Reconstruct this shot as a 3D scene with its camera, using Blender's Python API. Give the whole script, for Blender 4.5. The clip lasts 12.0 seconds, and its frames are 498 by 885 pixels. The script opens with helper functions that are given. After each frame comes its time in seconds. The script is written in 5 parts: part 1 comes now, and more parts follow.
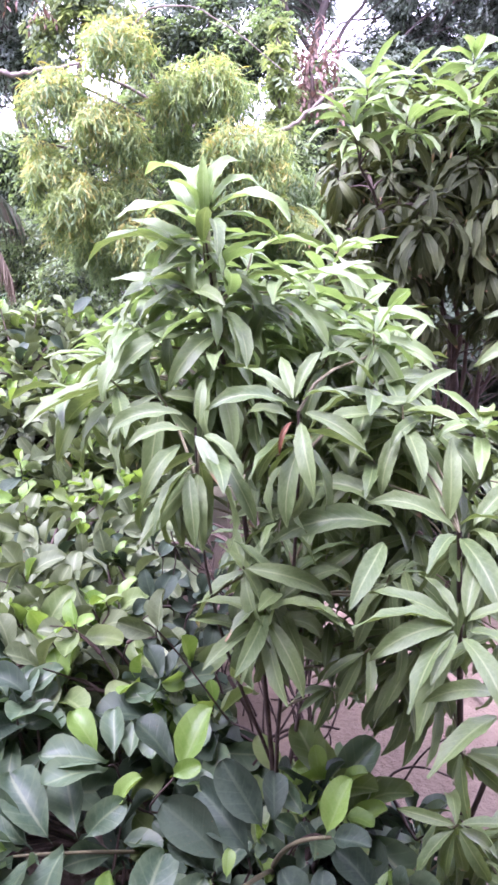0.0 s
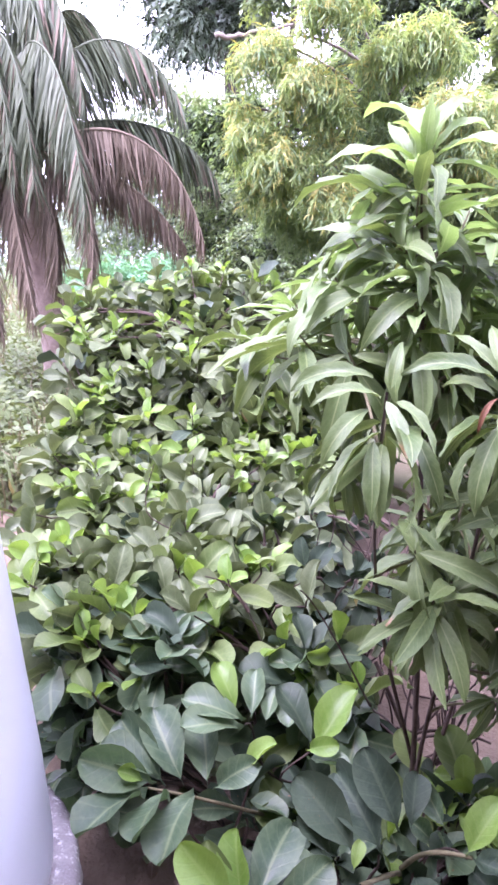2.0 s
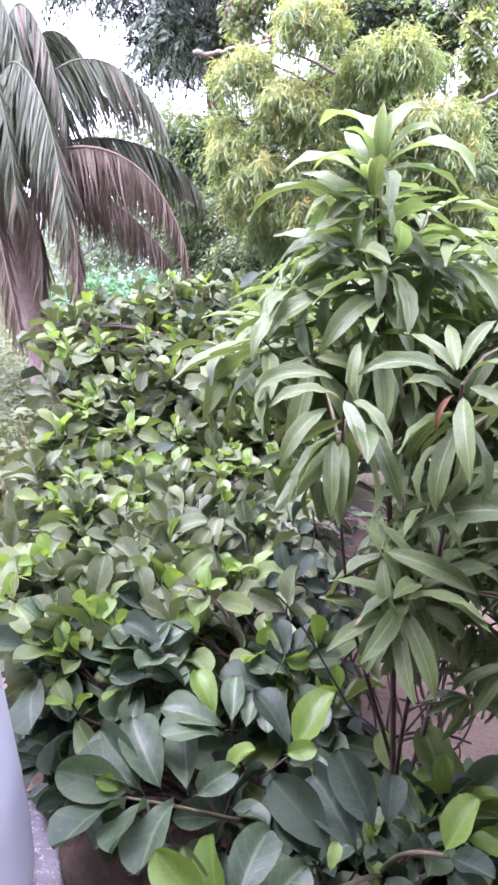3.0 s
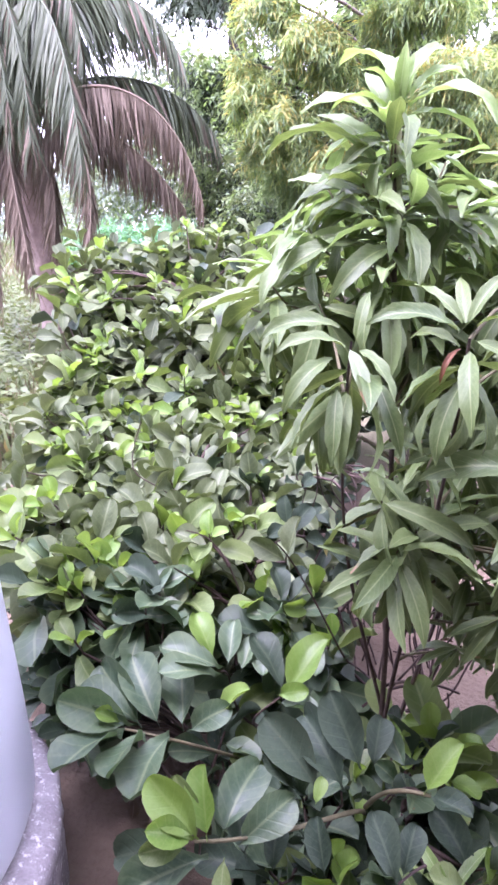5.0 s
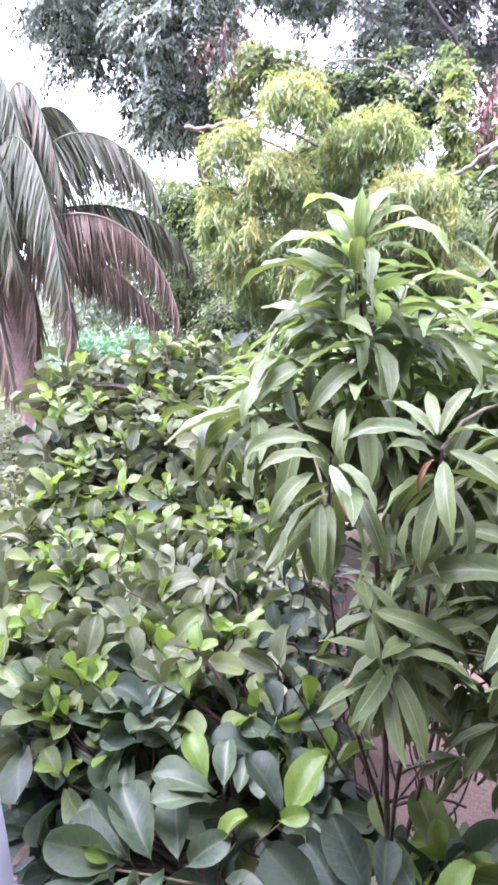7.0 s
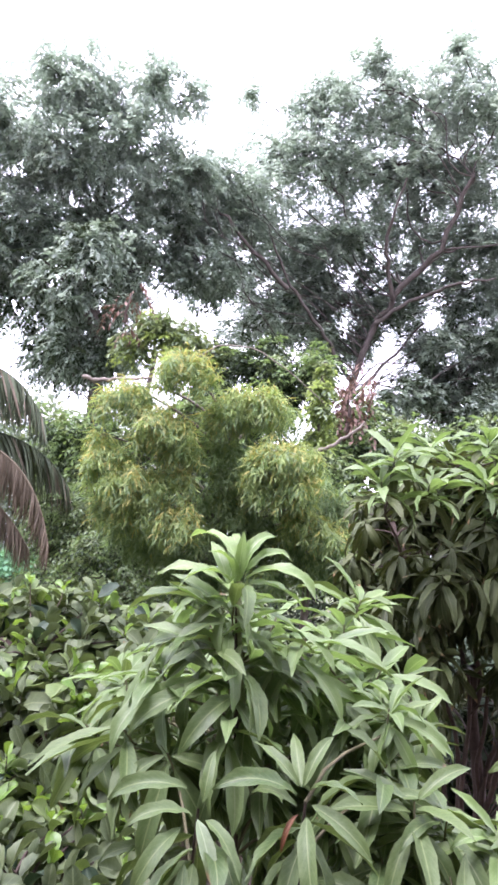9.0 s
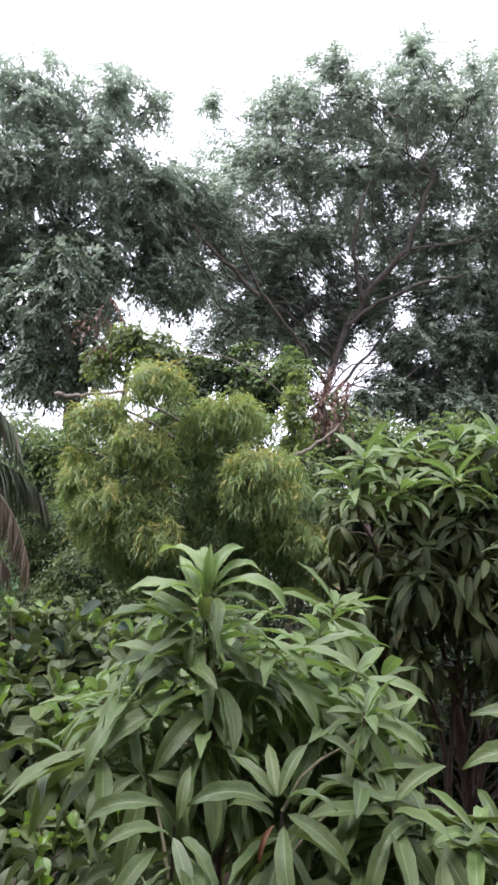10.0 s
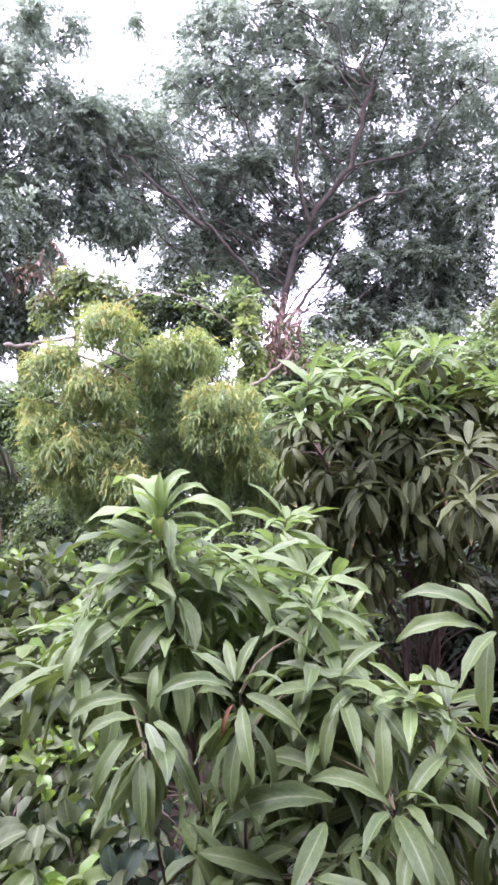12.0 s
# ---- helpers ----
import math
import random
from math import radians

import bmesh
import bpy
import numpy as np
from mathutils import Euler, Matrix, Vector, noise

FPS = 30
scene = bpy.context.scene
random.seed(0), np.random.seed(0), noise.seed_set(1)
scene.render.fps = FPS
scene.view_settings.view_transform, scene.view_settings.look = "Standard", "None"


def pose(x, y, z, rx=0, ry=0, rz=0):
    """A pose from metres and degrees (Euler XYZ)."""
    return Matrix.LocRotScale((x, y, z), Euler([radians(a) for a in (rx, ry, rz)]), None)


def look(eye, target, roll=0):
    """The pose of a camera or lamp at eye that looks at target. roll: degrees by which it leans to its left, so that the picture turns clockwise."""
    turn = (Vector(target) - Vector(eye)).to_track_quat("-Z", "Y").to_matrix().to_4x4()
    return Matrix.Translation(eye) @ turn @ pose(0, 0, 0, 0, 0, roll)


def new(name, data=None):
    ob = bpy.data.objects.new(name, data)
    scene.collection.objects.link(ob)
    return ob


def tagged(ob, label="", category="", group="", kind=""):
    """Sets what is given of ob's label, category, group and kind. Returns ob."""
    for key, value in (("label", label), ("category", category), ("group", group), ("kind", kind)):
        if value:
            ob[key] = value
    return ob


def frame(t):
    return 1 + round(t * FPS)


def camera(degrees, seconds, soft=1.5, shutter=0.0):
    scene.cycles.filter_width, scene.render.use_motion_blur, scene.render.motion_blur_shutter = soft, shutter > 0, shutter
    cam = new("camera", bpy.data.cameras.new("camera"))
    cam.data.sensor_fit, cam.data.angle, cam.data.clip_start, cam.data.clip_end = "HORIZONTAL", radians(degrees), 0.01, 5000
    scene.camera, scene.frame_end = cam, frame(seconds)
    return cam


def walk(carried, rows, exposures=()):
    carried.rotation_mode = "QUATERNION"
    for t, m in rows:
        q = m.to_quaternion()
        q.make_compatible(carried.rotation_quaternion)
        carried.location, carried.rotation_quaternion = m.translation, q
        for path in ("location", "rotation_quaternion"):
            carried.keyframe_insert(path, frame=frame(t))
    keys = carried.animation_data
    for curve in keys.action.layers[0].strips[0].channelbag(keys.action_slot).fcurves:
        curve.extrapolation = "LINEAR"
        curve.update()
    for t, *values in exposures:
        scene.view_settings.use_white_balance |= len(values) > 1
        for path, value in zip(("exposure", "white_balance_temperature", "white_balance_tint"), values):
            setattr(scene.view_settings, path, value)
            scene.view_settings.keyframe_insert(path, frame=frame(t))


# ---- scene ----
cam = camera(42.0, 12.0, 2.8, 0.4)
# seconds, x, y, z, yaw to the left, pitch up, roll
PATH = [
    (0.0, 0.000, 0.000, 1.750, 0.00, -12.99, -2.00),
    (0.5, -0.054, 0.007, 1.753, 1.08, -13.18, -0.76),
    (1.0, -0.092, 0.034, 1.739, 7.24, -13.77, 1.52),
    (1.5, -0.085, 0.055, 1.727, 11.67, -15.09, 1.98),
    (2.0, -0.047, 0.059, 1.712, 14.43, -15.10, 1.85),
    (2.5, -0.006, 0.035, 1.721, 15.33, -14.21, -0.37),
    (2.7, 0.001, 0.059, 1.700, 14.16, -13.91, 0.24),
    (4.3, 0.014, 0.048, 1.697, 14.10, -14.91, 1.59),
    (4.5, 0.015, 0.051, 1.690, 14.08, -15.99, 2.32),
    (5.0, 0.019, 0.049, 1.685, 14.59, -17.81, 2.57),
    (5.5, 0.018, 0.055, 1.687, 12.94, -16.17, 1.83),
    (6.0, 0.023, 0.059, 1.690, 12.35, -16.34, 1.48),
    (6.5, 0.019, 0.056, 1.698, 13.29, -14.18, 0.71),
    (6.7, 0.019, 0.046, 1.710, 13.56, -11.72, -0.07),
    (8.3, -0.002, -0.066, 1.795, 7.83, -3.18, 5.64),
    (8.5, -0.001, -0.049, 1.832, 6.45, 0.18, 5.91),
    (8.7, -0.006, -0.060, 1.874, 5.39, 7.09, 5.38),
    (9.0, -0.011, -0.090, 1.924, 2.67, 11.12, 5.58),
    (9.5, 0.011, -0.095, 1.933, 1.88, 10.64, 3.81),
    (10.0, 0.030, -0.099, 1.937, 0.97, 11.80, 2.12),
    (10.5, 0.040, -0.114, 1.927, 0.86, 11.62, 2.10),
    (11.0, 0.054, -0.144, 1.918, 0.74, 10.44, 0.62),
    (11.5, 0.080, -0.187, 1.900, -0.59, 6.42, -2.87),
    (12.0, 0.090, -0.203, 1.903, -2.08, 5.94, -3.57),
]
EXPOSURES = [(0, 2.99, 5565, 52), (0.5, 3.04, 5565, 52), (1, 3.19, 5565, 52), (1.5, 3.02, 5565, 52), (2, 3.02, 5615, 50), (2.7, 2.83, 5615, 50), (4.5, 2.79, 5615, 50), (5, 3.04, 5615, 50), (5.5, 3.13, 5615, 50), (6.7, 3.04, 5615, 50), (8.3, 2.66, 5710, 49), (8.7, 2.51, 5790, 41), (9, 2.19, 5910, 33), (9.5, 1.72, 6030, 27), (10, 1.27, 6080, 24), (10.5, 1.25, 6080, 24), (11, 1.32, 6030, 26), (11.5, 1.58, 5980, 31), (12, 2.28, 5830, 42)]
walk(cam, [(t, pose(x, y, z, 90 + pitch, 0, yaw) @ pose(0, 0, 0, 0, 0, roll)) for t, x, y, z, yaw, pitch, roll in PATH], EXPOSURES)

# ---- sky and light: a bright white overcast ----
world = bpy.data.worlds.new("overcast_sky")
scene.world = world
world.use_nodes = True
wn, wl = world.node_tree.nodes, world.node_tree.links
wn.clear()
sky = wn.new("ShaderNodeTexSky")
sky.sky_type = "NISHITA"
sky.sun_disc = False
sky.sun_elevation, sky.sun_rotation = radians(58), radians(205)
sky.dust_density, sky.air_density = 4.0, 1.0
pale = wn.new("ShaderNodeHueSaturation")
pale.inputs["Saturation"].default_value = 0.12
cloud = wn.new("ShaderNodeMix")
cloud.data_type = "RGBA"
cloud.inputs[0].default_value = 0.6
cloud.inputs[7].default_value = (9.2, 9.5, 10.0, 1)
bg = wn.new("ShaderNodeBackground")
bg.inputs["Strength"].default_value = 0.15
wo = wn.new("ShaderNodeOutputWorld")
wl.new(sky.outputs[0], pale.inputs["Color"])
wl.new(pale.outputs[0], cloud.inputs[6])
wl.new(cloud.outputs[2], bg.inputs["Color"])
wl.new(bg.outputs[0], wo.inputs["Surface"])

sun_data = bpy.data.lights.new("sun", "SUN")
sun_data.energy, sun_data.angle, sun_data.color = 1.5, radians(30), (1.0, 0.97, 0.92)
sun = new("sun", sun_data)
sun.matrix_world = look((-6, -4, 20), (0, 2, 0))


# ---- materials ----
def nodes_of(name):
    m = bpy.data.materials.new(name)
    m.use_nodes = True
    n, l = m.node_tree.nodes, m.node_tree.links
    n.clear()
    out = n.new("ShaderNodeOutputMaterial")
    return m, n, l, out


def math_node(n, l, op, a, b=None, c=None):
    k = n.new("ShaderNodeMath")
    k.operation = op
    for i, v in enumerate((a, b, c)):
        if v is None:
            continue
        if isinstance(v, (int, float)):
            k.inputs[i].default_value = v
        else:
            l.new(v, k.inputs[i])
    return k.outputs[0]


def mix_rgb(n, l, fac, a, b, blend="MIX"):
    k = n.new("ShaderNodeMix")
    k.data_type, k.blend_type = "RGBA", blend
    for i, v in ((0, fac), (6, a), (7, b)):
        if isinstance(v, (int, float)):
            k.inputs[i].default_value = v
        elif isinstance(v, tuple):
            k.inputs[i].default_value = (*v, 1) if len(v) == 3 else v
        else:
            l.new(v, k.inputs[i])
    return k.outputs[2]


def noise_node(n, l, scale, detail=3.0, rough=0.6, coords="Object"):
    tc = n.new("ShaderNodeTexCoord")
    k = n.new("ShaderNodeTexNoise")
    k.inputs["Scale"].default_value, k.inputs["Detail"].default_value, k.inputs["Roughness"].default_value = scale, detail, rough
    l.new(tc.outputs[coords], k.inputs["Vector"])
    return k.outputs["Fac"]


def ramp(n, l, fac, lo, hi):
    k = n.new("ShaderNodeMapRange")
    k.inputs["From Min"].default_value, k.inputs["From Max"].default_value = lo, hi
    l.new(fac, k.inputs["Value"])
    return k.outputs["Result"]


def bump_node(n, l, height, strength, distance):
    k = n.new("ShaderNodeBump")
    k.inputs["Strength"].default_value, k.inputs["Distance"].default_value = strength, distance
    l.new(height, k.inputs["Height"])
    return k.outputs["Normal"]


def leaf_material(name, dark, light, rib, rough=0.4, thin=0.3, veins=9.0, spots=0.12, tip=None, gloss=0.5, through_tint=(1.6, 1.5, 0.5), rib_mix=0.8):
    """A leaf blade: paler midrib and side veins, a tone of its own for each leaf, faint dry spots, light through it."""
    m, n, l, out = nodes_of(name)
    info, geo, tc = n.new("ShaderNodeObjectInfo"), n.new("ShaderNodeNewGeometry"), n.new("ShaderNodeTexCoord")
    rnd = math_node(n, l, "FRACT", math_node(n, l, "ADD", info.outputs["Random"], geo.outputs["Random Per Island"]))
    rnd2 = math_node(n, l, "FRACT", math_node(n, l, "MULTIPLY", rnd, 7.31))
    sep = n.new("ShaderNodeSeparateXYZ")
    l.new(tc.outputs["UV"], sep.inputs[0])
    u = sep.outputs["X"]
    across = math_node(n, l, "ABSOLUTE", math_node(n, l, "SUBTRACT", sep.outputs["Y"], 0.5))
    wave = math_node(n, l, "SINE", math_node(n, l, "MULTIPLY", math_node(n, l, "SUBTRACT", u, math_node(n, l, "MULTIPLY", across, 0.45)), veins * 6.2832))
    vein = ramp(n, l, wave, 0.75, 1.0)
    midrib = ramp(n, l, across, 0.055, 0.02)
    colour = mix_rgb(n, l, rnd, dark, light)
    blot = noise_node(n, l, 35.0)
    colour = mix_rgb(n, l, math_node(n, l, "MULTIPLY", ramp(n, l, blot, 0.45, 0.75), 0.35), colour, tuple(0.62 * c for c in dark))
    patch = noise_node(n, l, 11.0, 2.0)
    colour = mix_rgb(n, l, math_node(n, l, "MULTIPLY", ramp(n, l, patch, 0.42, 0.7), 0.28), colour, tuple(0.5 * a + 0.6 * b for a, b in zip(light, rib)))
    colour = mix_rgb(n, l, math_node(n, l, "MULTIPLY", ramp(n, l, across, 0.25, 0.5), 0.22), colour, rib)
    colour = mix_rgb(n, l, math_node(n, l, "MULTIPLY", vein, 0.16), colour, rib)
    colour = mix_rgb(n, l, math_node(n, l, "MULTIPLY", midrib, rib_mix), colour, rib)
    brown = math_node(n, l, "MULTIPLY", ramp(n, l, noise_node(n, l, 60.0, 2.0), 0.70, 0.74), math_node(n, l, "LESS_THAN", rnd2, spots * 3))
    colour = mix_rgb(n, l, brown, colour, (0.16, 0.095, 0.04))
    if tip:
        dry = math_node(n, l, "MULTIPLY", ramp(n, l, math_node(n, l, "ADD", u, math_node(n, l, "MULTIPLY", blot, 0.2)), 0.93 if tip < 1 else 0.84, 0.99 if tip < 1 else 0.90), math_node(n, l, "LESS_THAN", rnd2, tip))
        colour = mix_rgb(n, l, dry, colour, (0.28, 0.185, 0.10))
    height = math_node(n, l, "ADD", math_node(n, l, "MULTIPLY", vein, -0.6), math_node(n, l, "MULTIPLY", noise_node(n, l, 90.0, 2.0), 0.5))
    normal = bump_node(n, l, height, 0.3, 0.002)
    p = n.new("ShaderNodeBsdfPrincipled")
    l.new(colour, p.inputs["Base Color"])
    rr = math_node(n, l, "ADD", math_node(n, l, "MULTIPLY", rnd2, 0.14), rough - 0.05)
    l.new(rr, p.inputs["Roughness"])
    p.inputs["Specular IOR Level"].default_value = gloss
    l.new(normal, p.inputs["Normal"])
    t = n.new("ShaderNodeBsdfTranslucent")
    glow = mix_rgb(n, l, 0.6, colour, tuple(a * b for a, b in zip(through_tint, light)))
    l.new(glow, t.inputs["Color"])
    mix = n.new("ShaderNodeMixShader")
    mix.inputs[0].default_value = thin
    l.new(p.outputs[0], mix.inputs[1])
    l.new(t.outputs[0], mix.inputs[2])
    l.new(mix.outputs[0], out.inputs["Surface"])
    return m


def rough_material(name, a, b, scale=8.0, rough=0.85, fine=60.0, relief=0.6, depth=0.01, spot=None):
    """A mineral or woody surface in two tones at two scales, with relief."""
    m, n, l, out = nodes_of(name)
    big, small = noise_node(n, l, scale, 5.0), noise_node(n, l, fine, 4.0)
    colour = mix_rgb(n, l, ramp(n, l, big, 0.32, 0.68), a, b)
    colour = mix_rgb(n, l, math_node(n, l, "MULTIPLY", ramp(n, l, small, 0.35, 0.75), 0.5 * min(1.0, relief * 2)), colour, tuple(0.55 * c for c in a))
    if spot:
        colour = mix_rgb(n, l, ramp(n, l, noise_node(n, l, scale * 2.7, 4.0, 0.7), 0.56, 0.64), colour, spot)
    p = n.new("ShaderNodeBsdfPrincipled")
    l.new(colour, p.inputs["Base Color"])
    p.inputs["Roughness"].default_value = rough
    p.inputs["Specular IOR Level"].default_value = 0.25
    l.new(bump_node(n, l, math_node(n, l, "ADD", big, math_node(n, l, "MULTIPLY", small, 0.6)), relief, depth), p.inputs["Normal"])
    l.new(p.outputs[0], out.inputs["Surface"])
    return m


MANGO = leaf_material("mango_leaf", (0.055, 0.1, 0.03), (0.114, 0.17, 0.057), (0.205, 0.258, 0.108), 0.48, 0.25, 11.0, 0.12, 0.015, 0.45)
MANGO_YOUNG = leaf_material("mango_young_leaf", (0.125, 0.212, 0.058), (0.22, 0.318, 0.115), (0.31, 0.39, 0.18), 0.40, 0.34, 11.0, 0.02, None, 0.55, (1.4, 1.5, 0.55))
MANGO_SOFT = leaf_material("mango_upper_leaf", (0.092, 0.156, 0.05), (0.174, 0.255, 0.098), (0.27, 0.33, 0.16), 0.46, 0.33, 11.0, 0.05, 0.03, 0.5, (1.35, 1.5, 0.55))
MANGO_DARK = leaf_material("mango_dark_leaf", (0.034, 0.05, 0.018), (0.074, 0.094, 0.034), (0.125, 0.14, 0.062), 0.5, 0.15, 11.0, 0.2, 0.1, 0.25)
DRY = leaf_material("dry_leaf", (0.095, 0.036, 0.014), (0.16, 0.064, 0.024), (0.2, 0.1, 0.045), 0.65, 0.15, 9.0, 0.3)
BROAD = leaf_material("broad_leaf", (0.048, 0.069, 0.034), (0.095, 0.124, 0.056), (0.18, 0.215, 0.11), 0.50, 0.22, 6.0, 0.1, None, 0.26, (1.35, 1.4, 0.5), 0.6)
# Greener, glossier BROAD: the front shrub's different shading put into colour.
BROAD_GLOSSY = leaf_material("broad_glossy_leaf", (0.039, 0.074, 0.042), (0.078, 0.128, 0.068), (0.19, 0.24, 0.125), 0.42, 0.24, 6.0, 0.06, None, 0.38, (1.2, 1.5, 0.5), 0.6)
BROAD_MID = leaf_material("broad_half_grown_leaf", (0.068, 0.112, 0.033), (0.13, 0.182, 0.06), (0.21, 0.255, 0.11), 0.45, 0.26, 6.0, 0.03, None, 0.33, (1.4, 1.5, 0.5), 0.55)
# Dark copy of the broad leaf: shade within the shrubs put into colour.
BROAD_SHADED = leaf_material("broad_shaded_copy", (0.02, 0.037, 0.023), (0.04, 0.063, 0.038), (0.078, 0.105, 0.063), 0.5, 0.12, 6.0, 0.1, None, 0.18, (1.1, 1.4, 0.5), 0.45)
BROAD_YOUNG = leaf_material("broad_young_leaf", (0.082, 0.175, 0.022), (0.155, 0.26, 0.052), (0.235, 0.33, 0.1), 0.42, 0.36, 6.0, 0.0, None, 0.45, (1.6, 1.5, 0.5), 0.45)
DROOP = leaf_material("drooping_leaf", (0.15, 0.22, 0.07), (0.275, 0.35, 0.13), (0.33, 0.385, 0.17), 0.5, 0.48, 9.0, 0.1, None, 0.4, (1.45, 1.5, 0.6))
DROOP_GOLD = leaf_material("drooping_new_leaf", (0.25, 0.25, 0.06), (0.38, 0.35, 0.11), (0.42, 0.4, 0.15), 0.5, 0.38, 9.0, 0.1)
# Dark copy of DROOP: shade in gaps and undersides put into colour.
DROOP_SHADED = leaf_material("drooping_shaded_leaf", (0.088, 0.15, 0.06), (0.178, 0.25, 0.112), (0.2, 0.265, 0.14), 0.5, 0.46, 9.0, 0.1, None, 0.4, (1.35, 1.5, 0.6))
# Distance haze is put into these two bluish leaf colours.
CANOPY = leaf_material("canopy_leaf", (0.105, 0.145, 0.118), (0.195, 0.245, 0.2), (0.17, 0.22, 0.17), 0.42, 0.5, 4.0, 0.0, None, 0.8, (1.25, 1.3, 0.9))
CANOPY_HAZED = leaf_material("canopy_hazed_leaf", (0.23, 0.29, 0.255), (0.35, 0.41, 0.365), (0.32, 0.37, 0.33), 0.42, 0.6, 4.0, 0.0, None, 0.9, (1.2, 1.25, 0.95))
CANOPY_LIGHT = leaf_material("canopy_light_leaf", (0.10, 0.15, 0.08), (0.17, 0.225, 0.12), (0.18, 0.23, 0.14), 0.5, 0.32, 4.0, 0.0)
# Near-black copy: the shade of inner and lower foliage put into colour.
CANOPY_SHADED = leaf_material("canopy_shaded_leaf", (0.022, 0.036, 0.022), (0.044, 0.066, 0.038), (0.06, 0.08, 0.045), 0.65, 0.15, 4.0, 0.0, None, 0.2)
WEED = leaf_material("weed_leaf", (0.05, 0.085, 0.026), (0.115, 0.15, 0.055), (0.16, 0.2, 0.09), 0.6, 0.3, 4.0, 0.1)
VINE = leaf_material("creeper_leaf", (0.075, 0.2, 0.105), (0.13, 0.3, 0.16), (0.17, 0.32, 0.2), 0.5, 0.3, 4.0, 0.0)
STRAW = leaf_material("dry_grass_blade", (0.08, 0.075, 0.04), (0.15, 0.135, 0.075), (0.17, 0.155, 0.1), 0.7, 0.25, 4.0, 0.1)
PALM = leaf_material("palm_leaflet", (0.034, 0.050, 0.026), (0.078, 0.1, 0.054), (0.115, 0.132, 0.082), 0.55, 0.14, 4.0, 0.1, None, 0.25)
PALM_DEAD = leaf_material("palm_dead_leaflet", (0.055, 0.044, 0.03), (0.138, 0.11, 0.077), (0.195, 0.158, 0.115), 0.65, 0.14, 4.0, 0.2, None, 0.2)
WITHERED = leaf_material("withered_leaf", (0.085, 0.05, 0.038), (0.15, 0.085, 0.062), (0.17, 0.11, 0.08), 0.7, 0.1, 4.0, 0.2)
MANGO_TIPPED = leaf_material("mango_leaf_with_dry_tip", (0.15, 0.21, 0.11), (0.19, 0.24, 0.13), (0.30, 0.36, 0.20), 0.42, 0.22, 11.0, 0.12, 2.0)
BARK = rough_material("grey_brown_bark", (0.11, 0.088, 0.075), (0.19, 0.16, 0.135), 14.0, 0.9, 90.0, 0.8, 0.01)
DARK_BARK = rough_material("dark_weathered_bark", (0.05, 0.042, 0.038), (0.10, 0.085, 0.076), 6.0, 0.9, 50.0, 0.8, 0.02)
TWIG = rough_material("brown_twig", (0.038, 0.026, 0.021), (0.08, 0.056, 0.044), 30.0, 0.8, 160.0, 0.5, 0.003)
GREEN_TWIG = rough_material("green_brown_twig", (0.085, 0.08, 0.04), (0.15, 0.135, 0.075), 30.0, 0.7, 160.0, 0.4, 0.002)
GREEN_STEM = rough_material("green_shoot", (0.15, 0.19, 0.08), (0.24, 0.26, 0.13), 30.0, 0.6, 160.0, 0.3, 0.002)
LITTER = leaf_material("fallen_leaf", (0.085, 0.058, 0.04), (0.16, 0.112, 0.078), (0.2, 0.15, 0.11), 0.7, 0.1, 9.0, 0.3)
PALM_BARK = rough_material("palm_trunk", (0.20, 0.15, 0.125), (0.32, 0.25, 0.21), 6.0, 0.9, 40.0, 0.9, 0.02)
PALE_WOOD = rough_material("pale_dead_wood", (0.15, 0.128, 0.105), (0.24, 0.208, 0.175), 8.0, 0.85, 70.0, 0.6, 0.01)
CONCRETE = rough_material("weathered_concrete", (0.32, 0.295, 0.295), (0.5, 0.47, 0.465), 16.0, 0.9, 150.0, 0.7, 0.006, (0.74, 0.73, 0.73))
WHITE = rough_material("white_plastic", (0.56, 0.595, 0.62), (0.6, 0.632, 0.66), 2.0, 0.42, 30.0, 0.0, 0.001)
PLASTER = rough_material("weathered_plaster_wall", (0.27, 0.25, 0.23), (0.36, 0.34, 0.31), 1.2, 0.9, 40.0, 0.4, 0.004)


# ---- building helpers ----
def part(name, mesh, material, parent, label=""):
    """Links a mesh (or a bmesh) as one object under a thing or a part, both given in world metres."""
    if isinstance(mesh, bmesh.types.BMesh):
        me = bpy.data.meshes.new(name)
        mesh.to_mesh(me)
        mesh.free()
        mesh = me
    if material is not None and not mesh.materials:
        mesh.materials.append(material)
    ob = new(name, mesh)
    if parent is not None:
        ob.parent = parent
        ob.matrix_basis = Matrix.Translation(-Vector(parent["base"]))
    if label:
        tagged(ob, label)
    return ob


def thing(name, base, label, category, group="", kind=""):
    ob = new(name)
    ob.empty_display_size = 0.1
    ob.location = base
    ob["base"] = tuple(base)
    return tagged(ob, label, category, group, kind)


